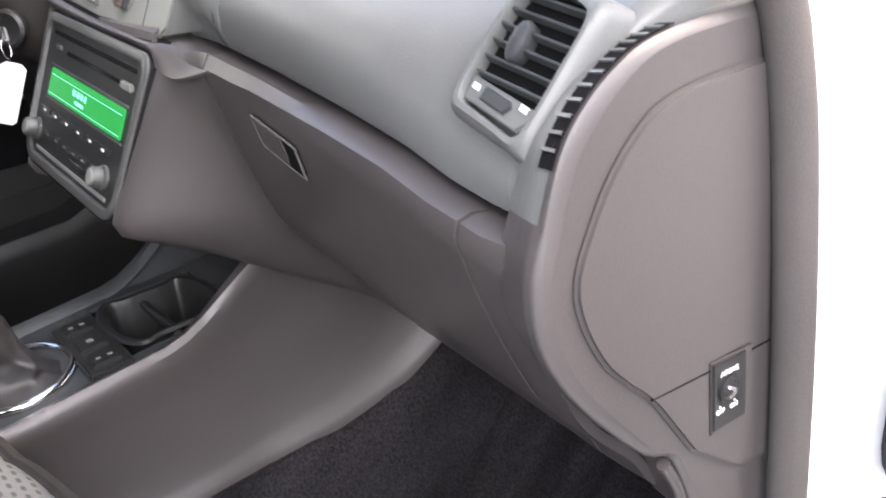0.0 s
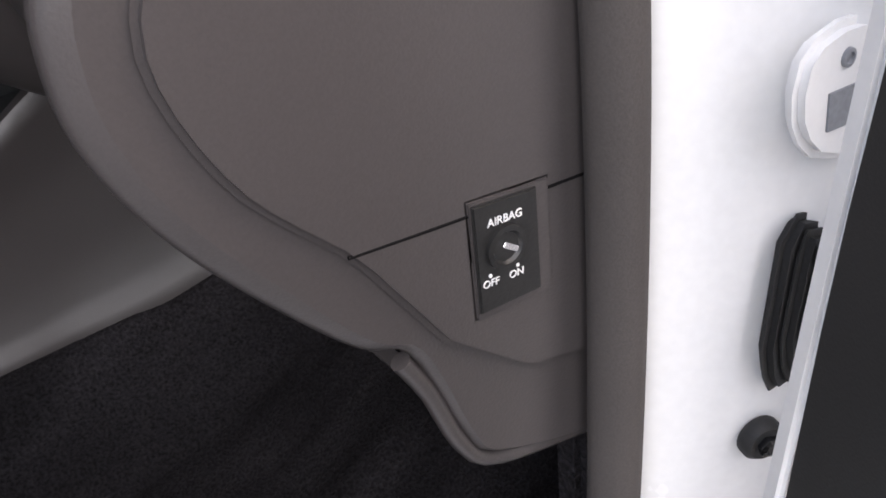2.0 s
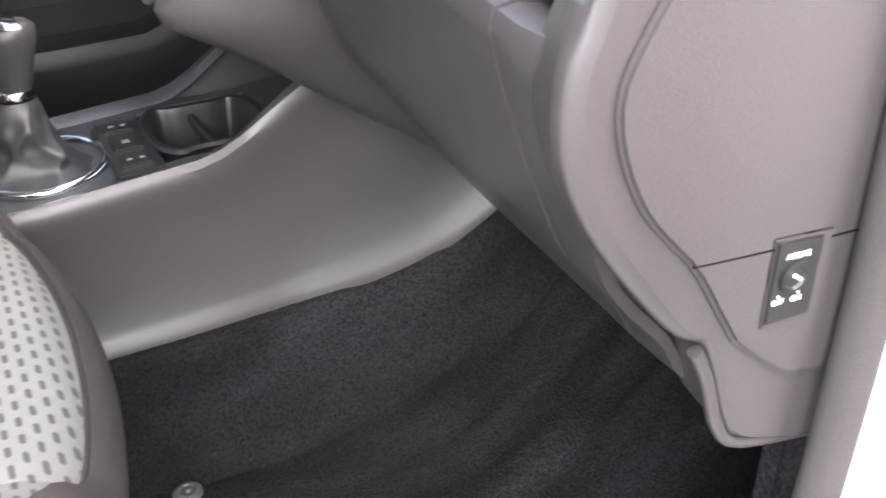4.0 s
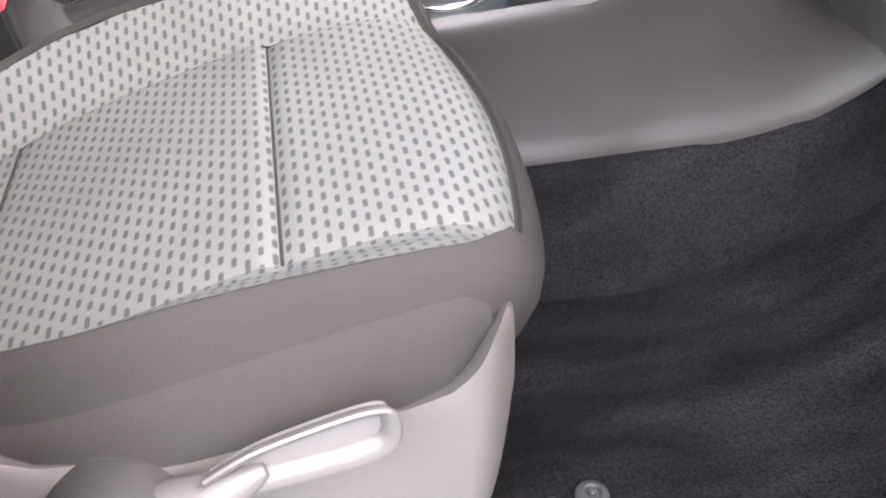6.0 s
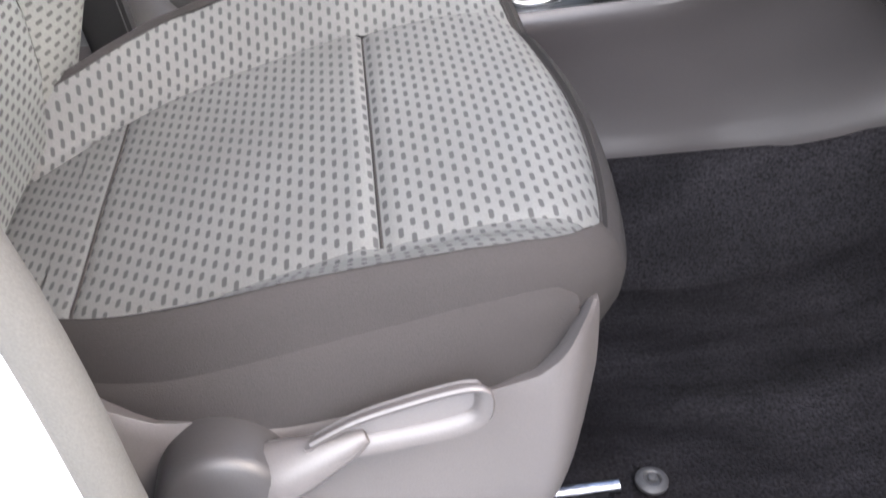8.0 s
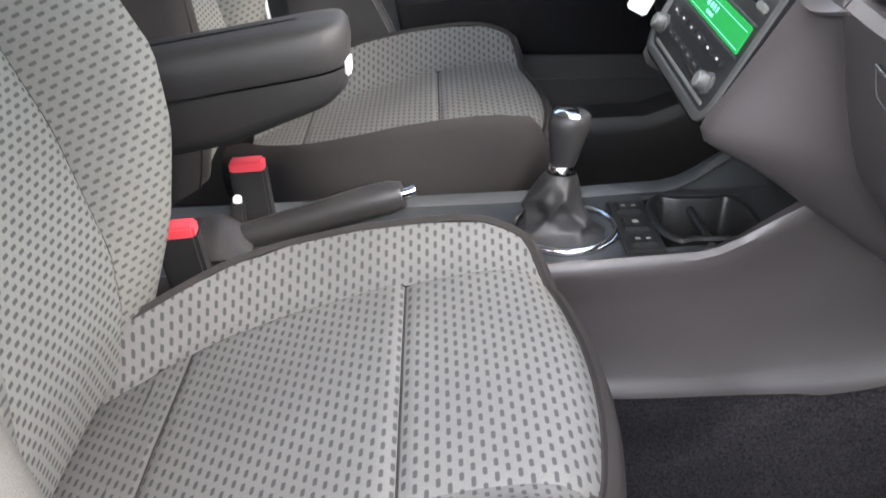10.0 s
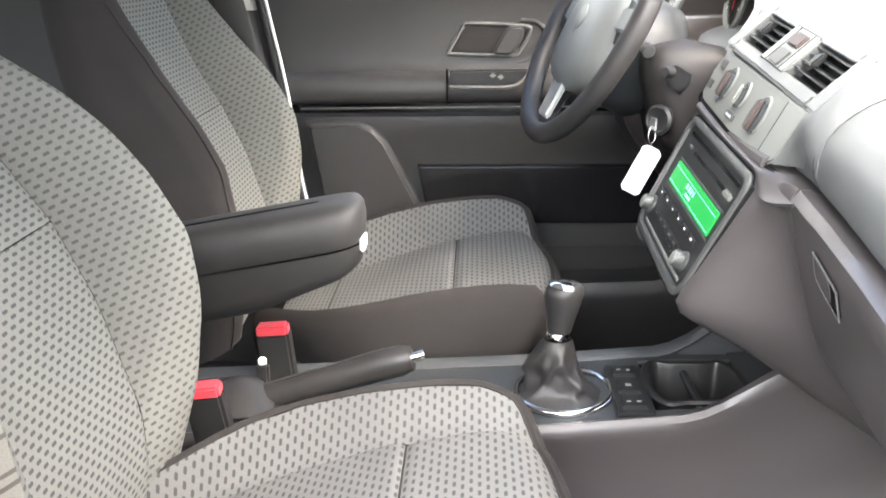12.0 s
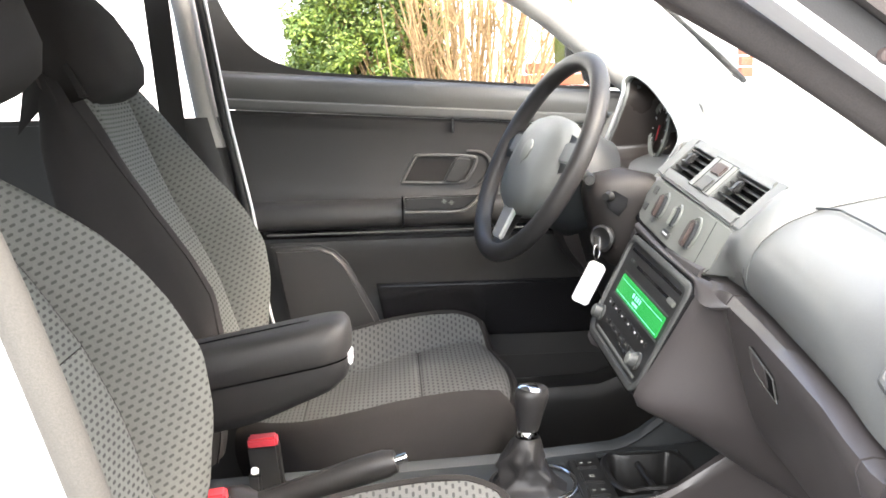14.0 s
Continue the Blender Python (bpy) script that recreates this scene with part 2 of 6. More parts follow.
def ring(rx, ry, r, at, ux, uy, segs=48, rs=10, bulge=None):
    """A torus with half axes rx, ry along ux, uy."""
    at, ux, uy = Vector(at), Vector(ux).normalized(), Vector(uy).normalized()
    nz = ux.cross(uy)
    rings = []
    for k in range(segs + 1):
        a = 2 * math.pi * k / segs
        c = at + ux * rx * math.cos(a) + uy * ry * math.sin(a)
        d = (ux * math.cos(a) + uy * math.sin(a)).normalized()
        rings.append([c + (d * math.cos(b) + nz * math.sin(b)) * r for b in (2 * math.pi * j / rs for j in range(rs))])
    return loft(rings, closed=True, sharp=80)


def join(*bms):
    out = bmesh.new()
    for b in bms:
        me = bpy.data.meshes.new("tmp")
        b.to_mesh(me)
        b.free()
        out.from_mesh(me)
        bpy.data.meshes.remove(me)
    return out


def lerp(a, b, u):
    return a + (b - a) * u


def table(x, rows):
    """Straight-line reading of a table of (x, value)."""
    if x <= rows[0][0]:
        return rows[0][1]
    for (a, va), (b, vb) in zip(rows, rows[1:]):
        if x <= b:
            return lerp(va, vb, (x - a) / (b - a))
    return rows[-1][1]


# ---- setting: ground, floor, body shell ----
smooth01 = lambda u: u * u * (3 - 2 * u)
dense = lambda a, b, n: [lerp(a, b, k / (n - 1)) for k in range(n)]
ground = tagged(part("ground", block((600, 600, 0.2), (0, 0, -0.50), 0), GROUND), "grey paved ground around the parked car", "ground", kind="structure")

# carpet: flat under the seats, rising to the tunnel and to the toe board
FLOOR_X = [(-1.6, 0.0), (0.10, 0.0), (0.22, 0.02), (0.34, 0.08), (0.46, 0.20), (0.58, 0.38), (0.64, 0.52)]


FOOT_Y = [(-0.75, 0.12), (-0.1, 0.122), (0.12, 0.12), (0.22, 0.135), (0.5, 0.18)]


def floor_z(x, y):
    a = abs(y)
    slope = table(x, [(-0.2, 0.126), (0.0, 0.128), (0.10, 0.131), (0.16, 0.135), (0.20, 0.140), (0.25, 0.152), (0.29, 0.168), (0.34, 0.20), (0.42, 0.28), (0.62, 0.45)]) * smooth01(min(1, max(0, (table(x, FOOT_Y) + 0.078 - a) / 0.07)))
    sill = 0.05 * smooth01(min(1, max(0, (a - 0.52) / 0.08)))
    return max(table(x, FLOOR_X), slope) + sill


rows_ = []
for y in [-0.60 + 1.20 * k / 80 for k in range(81)]:
    rows_.append([(x, y, floor_z(x, y) + (0.004 * noise.noise((x * 14, y * 14, 0)) + 0.004 * math.sin(x * 16 + y * 42 + 3 * noise.noise((x * 5, y * 5, 2)))) * (min(1, max(0.1, (abs(y) - 0.16) / 0.06)) if x > -0.12 else 0.1)) for x in [-1.6 + 1.45 * k / 14 for k in range(14)] + [-0.15 + 0.79 * k / 90 for k in range(91)]])
floor = tagged(part("floor", loft(rows_, thick=-0.02), CARPET), "dark grey carpet of a car cabin", "carpet", kind="structure")


def mat_button(x, y):
    ob = thing("carpet_button", "round grey plastic fastener set in the dark carpet", "fastener", "carpet fasteners", (x, y, floor_z(x, y) + 0.004))
    part("rim", lathe([(0.0, 0.0), (0.0145, 0.0), (0.0145, 0.003), (0.0115, 0.0055), (0.0085, 0.006), (0.0070, 0.0045), (0.0070, 0.0015), (0.0, 0.0012)], (0, 0, 0), (0, 0, 1), 24), BUTTON, ob)
    part("knob", lathe([(0.0, 0.0015), (0.0042, 0.0015), (0.0042, 0.005), (0.003, 0.0062), (0.0, 0.0064)], (0.001, 0.002, 0), (0, 0, 1), 14), BUTTON, ob)


BUTTON = material("grey_button_plastic", (0.075, 0.075, 0.078), 0.45, bump=0.05)
mat_button(-0.026, -0.204)
mat_button(-0.026, -0.453)

# ---- console ----
CT = [(-0.75, 0.255), (-0.1, 0.281), (0.057, 0.294), (0.075, 0.299), (0.092, 0.307), (0.11, 0.319), (0.126, 0.331), (0.16, 0.354), (0.24, 0.40), (0.5, 0.43)]


def tunnel_side(sign):
    rings = []
    for x in dense(-0.75, 0.5, 60):
        top = table(x, CT)
        yt = table(x, [(-0.75, 0.095), (-0.1, 0.105), (0.09, 0.103), (0.16, 0.105), (0.24, 0.115), (0.5, 0.14)])
        yb = table(x, FOOT_Y)
        foot = floor_z(x, yb)
        pts = [(x, sign * (yt - 0.020), top - 0.010), (x, sign * (yt - 0.012), top - 0.001), (x, sign * (yt - 0.005), top), (x, sign * yt, top - 0.005),
               (x, sign * (yt + 0.002), top - 0.014), (x, sign * (lerp(yt, yb, 0.1) - 0.004), lerp(top, foot, 0.35)), (x, sign * lerp(yt, yb, 0.25), lerp(top, foot, 0.68)), (x, sign * (lerp(yt, yb, 0.75) + 0.002), lerp(top, foot, 0.90)),
               (x, sign * (yb + 0.006), foot + 0.004), (x, sign * (yb + 0.008), foot - 0.012)]
        rings.append(spline(pts, 22))
    return loft(rings, thick=0.004)


console = thing("centre_console", "dark grey grained plastic centre console between the seats", "console")
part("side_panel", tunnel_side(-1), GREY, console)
# Driver side takes the darker plastic, standing in for the shade there.
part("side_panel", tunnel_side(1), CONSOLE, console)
plate_z = lambda x: table(x, CT) - 0.009 if x < 0.06 else 0.285
HX0, HX1, HY0, HY1 = 0.030, 0.150, -0.066, 0.074
for name, x0, x1, y0, y1 in (("rear_plate", -0.75, HX0, -0.089, 0.089), ("tray_rim", HX0, HX1, -0.089, HY0), ("tray_rim", HX0, HX1, HY1, 0.089), ("front_plate", HX1, 0.30, -0.095, 0.095)):
    part(name, loft([[(x, y, plate_z(x) + (0.05 * max(0, x - HX1) if name == "front_plate" else 0)) for y in dense(y0, y1, 4)] for x in dense(x0, x1, 16)], thick=0.005), CONSOLE, console)
# two-lobed cup holder sunk into the console
cup = thing("cup_holder", "black double cup holder sunk in the console", "cup holder")
rim = []
for k in range(48):
    a = 2 * math.pi * k / 48
    c, s_ = math.cos(a), math.sin(a)
    waist = 1 - 0.22 * math.exp(-((abs(s_) - 1) / 0.12) ** 2)
    rim.append((0.090 + 0.056 * (abs(c) ** 0.7) * (1 if c > 0 else -1), 0.004 + 0.066 * waist * (abs(s_) ** 0.7) * (1 if s_ > 0 else -1)))
rings = [[(lerp(0.09, x, f), lerp(0.004, y, f), z) for x, y in rim] for f, z in ((1.12, 0.284), (1.08, 0.2865), (1.02, 0.286), (0.98, 0.280), (0.92, 0.235), (0.86, 0.215), (0.5, 0.213), (0.05, 0.213))]
part("tub", loft(rings, closed=True, thick=-0.002), BLACK, cup)
part("divider", tube(spline([(0.085, -0.05, 0.276), (0.092, -0.015, 0.268), (0.09, 0.02, 0.268), (0.085, 0.058, 0.276)], 14), 0.005, 8), BLACK, cup)
# row of switches before the gear lever
switches = thing("console_switch_block", "black switch block with three buttons and pale symbols", "switches")
part("panel", block((0.046, 0.135, 0.006), (0.006, -0.012, plate_z(0.006) + 0.002), 0.0025), BLACK, switches)
for y, w in ((0.032, 0.026), (-0.012, 0.034), (-0.056, 0.026)):
    b = part("button", block((0.028, w, 0.006), (0.006, y, plate_z(0.006) + 0.006), 0.0018), BLACK, switches)
    for dx in ((-0.006, 0.006) if w < 0.03 else (0.0,)):
        part("symbol", block((0.005 if w < 0.03 else 0.007, 0.004 if w < 0.03 else 0.007, 0.0008), (0.006 + dx, y, plate_z(0.006) + 0.0093), 0.0002), SILVERTRIM, b)

# gear lever
gear = thing("gear_lever", "black leather gear lever with a chrome ring at its foot", "gear lever")
GZ = plate_z(-0.07)
part("base_ring", ring(0.058, 0.062, 0.0055, (-0.072, -0.004, GZ + 0.003), (1, 0, 0.03), (0, 1, 0), 48, 10), CHROME, gear, "polished chrome ring")
rings = []
for k in range(30):
    u = k / 29
    z = lerp(GZ, 0.347, u)
    r = table(u, [(0, 0.056), (0.05, 0.050), (0.14, 0.040), (0.3, 0.034), (0.6, 0.028), (0.85, 0.022), (1, 0.0165)])
    cx = lerp(-0.074, -0.080, u) - 0.006 * math.sin(math.pi * u)
    ringp = []
    for j in range(80):
        a = 2 * math.pi * j / 80
        crease = 0.34 * (1 - abs(math.sin(1.5 * a + 1.6 * u + 0.9))) ** 2 + 0.20 * (1 - abs(math.sin(2.5 * a - 4.2 * u + 0.4))) ** 2
        fold = 1 + (crease - 0.14 + 0.16 * noise.noise((math.cos(a) * 1.5, math.sin(a) * 1.5, u * 4))) * math.sin(math.pi * min(1, 0.08 + u * 0.92))
        ringp.append((cx + r * fold * math.cos(a), -0.002 + r * fold * math.sin(a), z))
    rings.append(ringp)
part("boot", loft(rings, closed=True, sharp=70), LEATHER, gear)
part("collar", lathe([(0.013, 0), (0.0155, 0.002), (0.0155, 0.007), (0.0135, 0.010), (0.0, 0.010)], (-0.080, 0, 0.345), (0.05, 0, 1), 24), CHROME, gear)
knob = [[((-0.079 + 0.10 * (z - 0.35)) + r * math.cos(a) * 1.05, r * math.sin(a) * 0.95, z) for a in (2 * math.pi * j / 24 for j in range(24))] for r, z in ((0.012, 0.352), (0.0145, 0.36), (0.017, 0.375), (0.0205, 0.392), (0.0225, 0.404), (0.021, 0.412), (0.016, 0.4165), (0.008, 0.418), (0.001, 0.4185))]
part("knob", loft(knob, closed=True, sharp=70), LEATHER, gear)
part("knob_cap", lathe([(0.0185, 0.0), (0.0195, 0.002), (0.016, 0.005), (0.008, 0.0065), (0.0, 0.0068)], (-0.0735, 0, 0.4125), (0.12, 0, 1), 24), CHROME, gear, "silver gear pattern cap")

# handbrake
brake = thing("handbrake_lever", "black handbrake lever with a stitched grip and chrome button", "handbrake")
path = spline([(-0.52, 0.012, 0.235), (-0.44, 0.008, 0.262), (-0.36, 0.004, 0.289), (-0.30, 0.002, 0.308), (-0.258, 0.0, 0.3195)], 16)
part("grip", tube(path, [0.022] * 3 + [0.0185] * 8 + [0.0190, 0.0195, 0.0195, 0.0190, 0.015], 16), LEATHER, brake)
part("button", lathe([(0.0, -0.004), (0.0068, -0.004), (0.0068, 0.013), (0.0058, 0.015), (0.0, 0.0152)], (-0.257, 0.0, 0.320), (0.93, 0, 0.30), 16), CHROME, brake)
part("seam", tube([p + Vector((0, -0.004, 0.0186)) for p in path[5:13]], 0.0009, 6), CLOTH, brake)
part("boot", loft([[(-0.52 + 0.09 * u, y, 0.262 + 0.03 * math.sin(math.pi * u) * (1 - (y / 0.05) ** 2) + 0.004 * noise.noise((u * 7, y * 60, 0))) for y in dense(-0.05, 0.05, 9)] for u in dense(0, 1, 10)], thick=0.003), LEATHER, brake)


# ---- seat buckles ----
def buckle(x, y, z, tilt):
    ob = thing("seatbelt_buckle", "black seatbelt buckle with a red release button", "buckle", "seatbelt buckles", (x, y, z))
    ob.rotation_euler = (radians(tilt[0]), radians(tilt[1]), 0)
    part("body", block((0.043, 0.024, 0.082), (0, 0, -0.034), 0.004), BLACK, ob)
    part("release_button", block((0.041, 0.021, 0.015), (0.0, -0.001, 0.0090), 0.003), RED, ob)
    part("slot", block((0.026, 0.0035, 0.003), (0.0, 0.005, 0.0142), 0.001), BLACK, ob)
    part("stalk", block((0.022, 0.008, 0.13), (-0.004, 0, -0.12), 0.003), BLACK, ob)


buckle(-0.480, -0.128, 0.330, (8, -6))
buckle(-0.443, 0.066, 0.322, (4, -4))
latch = thing("console_latch", "small black and white latch beside the handbrake", "latch")
part("body", block((0.016, 0.012, 0.030), (-0.452, 0.03, 0.283), 0.003), BLACK, latch)
part("tab", block((0.010, 0.010, 0.010), (-0.452, 0.03, 0.301), 0.002), WHITEPL, latch)

# ---- armrest ----
arm = thing("folding_armrest", "black padded centre armrest with a grey lower shell", "armrest")
AY = 0.012
outl = lambda w, l: [(-0.56, AY - w), (-0.40 - l * 0.6, AY - w), (-0.345 - l * 0.8, AY - w * 0.97), (-0.322 - l, AY - w * 0.75), (-0.313 - l, AY - w * 0.3), (-0.313 - l, AY + w * 0.3), (-0.322 - l, AY + w * 0.75), (-0.345 - l * 0.8, AY + w * 0.97), (-0.40 - l * 0.6, AY + w), (-0.56, AY + w)]
rings = []
for w, l, dz in ((0.048, 0, 0.0), (0.052, -0.001, 0.008), (0.053, -0.002, 0.025), (0.050, 0.0, 0.040), (0.042, 0.005, 0.048), (0.025, 0.018, 0.051), (0.004, 0.05, 0.0515)):
    rings.append([Vector((p.x, p.y, 0.440 + dz + 0.18 * (p.x + 0.5))) for p in spline([(x, y, 0) for x, y in outl(w, l)], 44)])
part("pad", loft(rings, sharp=85), ARMREST, arm)
rings = []
for w, l, dz in ((0.049, 0.0, 0.0), (0.049, 0.0, -0.012), (0.047, 0.004, -0.040), (0.042, 0.018, -0.058), (0.02, 0.05, -0.064), (0.003, 0.08, -0.065)):
    rings.append([Vector((p.x, p.y, 0.438 + dz * (1 - 0.35 * smooth01(min(1, max(0, (p.x + 0.46) / 0.13)))) + 0.18 * (p.x + 0.5))) for p in spline([(x, y, 0) for x, y in outl(w, l)], 44)])
part("shell", loft(rings, sharp=85), BLACK, arm)
part("catch", block((0.006, 0.030, 0.018), (-0.3125, AY - 0.012, 0.470), 0.002), WHITEPL, arm, "pale grey catch")

# ---- dashboard ----
dash = thing("dashboard", "dark grey moulded plastic dashboard of a small car", "dashboard")
UP = [(.165, .552), (.140, .553), (.121, .5575), (.112, .573), (.113, .592), (.120, .612), (.138, .632), (.168, .650), (.22, .664), (.35, .678), (.66, .69)]
LOW_HEAD = [(.150, .549), (.120, .556), (.102, .558), (.095, .551), (.098, .535), (.105, .51), (.115, .48), (.127, .45), (.142, .420)]
STACK = [(.150, .586), (.132, .591), (.118, .591), (.107, .586), (.086, .56), (.068, .525), (.046, .48), (.030, .446), (.035, .432), (.095, .397), (.26, .300), (.36, .305)]
SHIFT = [(-0.60, -0.020), (-0.5, -0.008), (-0.4, 0.0), (-0.2, 0.016), (0.2, 0.016), (0.6, 0.0)]
RAISE = [(-0.60, -0.006), (-0.55, -0.003), (-0.50, 0.005), (-0.43, 0.013), (-0.31, 0.023), (-0.22, 0.028), (-0.15, 0.030), (0.15, 0.034), (0.6, 0.026)]
LIFT = [(0.45, 0.0), (0.5575, 1.0), (0.60, 1.0), (0.66, 0.75)]


def dash_ring(profile, y, n=40):
    return spline([(x + table(y, SHIFT) * (1 if x < 0.24 else 0.3), y, z + table(y, RAISE) * table(z, LIFT)) for x, z in profile], n)


def low(y):
    """The lower panel at y: its foot reaches further forward and down towards the tunnel."""
    u = min(1, max(0, (0.58 - abs(y)) / 0.44))
    ex, ez = lerp(.192, .268, u), lerp(.345, .290, u)
    ex -= table(y, SHIFT) * (1 if ex < 0.24 else 0.3)
    return LOW_HEAD + [(lerp(.142, ex, 0.45), lerp(.420, ez, 0.48)), (ex, ez), (ex + 0.10, ez + 0.02)]


def mixed(a, b, u):
    return [(lerp(p[0], q[0], u), lerp(p[1], q[1], u)) for p, q in zip(a, b)]


def pad_ring(y, inset=0.0):
    """The passenger pad: towards its end the upper edge leans outwards and rounds over."""
    out = []
    for p in dash_ring(UP, max(y, -0.598)):
        lean = -0.020 * min(1, max(0, (p.z - 0.578) / 0.07)) * smooth01(min(1, max(0, (-0.50 - y) / 0.098)))
        d = Vector((0.26, 0, 0.59)) - Vector((p.x, 0, p.z))
        back = 0.020 * min(1, max(0, (p.z - 0.566) / 0.04)) * smooth01(min(1, max(0, (-0.48 - y) / 0.09))) * (1 if p.x < 0.24 else 0)
        out.append(Vector((p.x + back, y + lean, p.z)) + d.normalized() * inset)
    return out


part("upper_pad", loft([pad_ring(y) for y in dense(-0.157, -0.604, 32)], thick=0.004), UPPER, dash)
rise_ = [p for p in pad_ring(-0.230) if p.x < 0.200 and p.z > 0.575 and p.x < 0.2]
across_ = [min((p for p in pad_ring(y) if p.x > 0.16), key=lambda p: abs(p.x - table(y, [(-0.56, 0.188), (-0.37, 0.202), (-0.27, 0.212)]))) for y in dense(-0.262, -0.56, 14)]
part("pad_seam", tube([p + Vector((-0.0012, 0, 0.0034)) for p in spline(rise_ + across_, 90)], 0.0014, 6), CONSOLE, dash)
part("pad_edge", loft([pad_ring(-0.604, 0.0002), pad_ring(-0.608, 0.001), pad_ring(-0.612, 0.003), pad_ring(-0.615, 0.006), pad_ring(-0.6165, 0.010), pad_ring(-0.616, 0.045)]), UPPER, dash)
part("driver_pad", loft([dash_ring(UP, y) for y in dense(0.157, 0.598, 30)], thick=0.004), UPPER, dash)
lid = part("glovebox_lid", loft([dash_ring(low(y), y) for y in dense(-0.580, -0.222, 24)], thick=0.006), GREY, dash)
part("lower_end", loft([dash_ring(low(y), y) for y in dense(-0.620, -0.583, 5)], thick=0.006), GREY, dash)
for name, s in (("stack_flank", -1), ("stack_flank", 1)):
    rings = []
    for u in dense(0, 1, 12):
        y = s * lerp(0.134, 0.219, u)
        pr = mixed([(x - table(y, SHIFT), z - table(y, RAISE) * table(z, LIFT)) for x, z in STACK], low(y), smooth01(u))
        rings.append(dash_ring(pr, y))
    part(name, loft(rings, thick=0.006), GREY, dash)
part("pin", lathe([(0.0, 0.004), (0.0025, 0.0035), (0.003, 0.0), (0.0, 0.0)], (0.272, -0.138, 0.291), (-0.5, -0.5, -0.7), 12), WHITEPL, dash, "small pale plastic pin")
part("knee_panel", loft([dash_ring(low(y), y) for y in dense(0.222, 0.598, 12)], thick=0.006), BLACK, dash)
EY = 0.655
CAP = [(.66, .665), (.42, .655), (.30, .645), (.24, .638), (.161, .638), (.124, .629), (.092, .605), (.074, .566), (.066, .54), (.069, .507), (.089, .468), (.13, .417), (.150, .404), (.160, .385), (.172, .352), (.184, .335), (.23, .318), (.26, .317)]
INS = [(.246, .609), (.16, .610), (.122, .593), (.096, .56), (.086, .53), (.101, .489), (.13, .4555)]
for s in (-1, 1):
    rings = []
    for a in dense(0, 1, 26):
        y = s * lerp(0.614, EY, a)
        inset = table(a, [(0, 0.0125), (0.2, 0.0085), (0.4, 0.0050), (0.6, 0.0024), (0.84, 0.0006), (0.91, 0.0), (0.95, 0.001), (1.0, 0.007)])
        low_in = table(a, [(0, 0.012), (0.5, 0.004), (0.75, 0.0), (0.9, 0.0), (0.96, 0.003), (1.0, 0.008)])
        cx, cz = 0.20, 0.53
        rings.append([Vector((p.x + lerp(low_in, inset, smooth01(min(1, max(0, (p.z - 0.55) / 0.03)))) * max(-1, min(1, (cx - p.x) / 0.1)) * (1 if p.x < 0.3 else 0), y, p.z + inset * max(-1, min(1, (cz - p.z) / 0.08)) * (0.8 if p.z > 0.5 else 0.3))) for p in spline([(x, 0, z) for x, z in CAP], 160)])
    if s < 0:
        DEM = rings[14:24]
    cut = max(k for k, p in enumerate(rings[0]) if p.z > 0.562)
    part("end_collar", loft([r[:cut + 1] for r in rings[:21]], thick=0.004), UPPER, dash)
    part("end_cap", loft([r[cut:] for r in rings[:21]], thick=0.004), GREY, dash)
    part("end_rim", loft(rings[20:], thick=0.004), GREY, dash)
    last = [(p.x, p.z) for p in rings[-1] if p.x < 0.262]
    part("end_face", prism(last, s * (EY - 0.004), s * (EY + 0.0), "y"), GREY, dash)
    curve = spline([(x, 0, z) for x, z in INS], 30)
    part("end_panel", prism([(p.x, p.z) for p in curve] + [(.138, .445), (.165, .402), (.20, .372), (.246, .360)], s * (EY - 0.001), s * (EY + 0.0035), "y", 0.0022), GREY, dash)
part("panel_seam", tube([(.1325, -EY - 0.0031, .4535), (.19, -EY - 0.0033, .4480), (.246, -EY - 0.0033, .4440)], 0.0007, 6), VOID, dash)
# seam between end and kick trim
part("kick_trim", tube(spline([(.150, -EY + 0.006, .398), (.160, -EY + 0.006, .378), (.172, -EY + 0.006, .345), (.19, -EY + 0.006, .327), (.25, -EY + 0.006, .312)], 20), 0.004, 10), GREY, dash)

# airbag switch
sw = thing("airbag_switch", "black airbag key switch set in the end of the dashboard", "switch")
SC, SY = (0.1945, 0.4305), -EY - 0.003
part("frame", prism([(SC[0] - .017, SC[1] - .024), (SC[0] + .0195, SC[1] - .027), (SC[0] + .0195, SC[1] + .021), (SC[0] - .017, SC[1] + .0245)], SY - 0.0015, SY + 0.002, "y", 0.001), GREY, sw)
part("face", prism([(SC[0] - .0155, SC[1] - .021), (SC[0] + .0125, SC[1] - .0225), (SC[0] + .0125, SC[1] + .0195), (SC[0] - .0155, SC[1] + .0225)], SY - 0.0028, SY, "y", 0.0006), BLACK, sw)
part("lock_ring", lathe([(0.0, 0), (0.0085, 0), (0.0085, 0.0015), (0.0065, 0.0018), (0.0055, 0.0005), (0.0, 0.0005)], (SC[0] - 0.003, SY - 0.0028, SC[1] + 0.0025), (0, -1, 0), 24), BLACK, sw)
part("key_slot", block((0.0075, 0.001, 0.0022), (SC[0] - 0.0015, SY - 0.0040, SC[1] + 0.0020), 0.0003, Matrix.Rotation(radians(35), 3, "Y")), CHROME, sw)


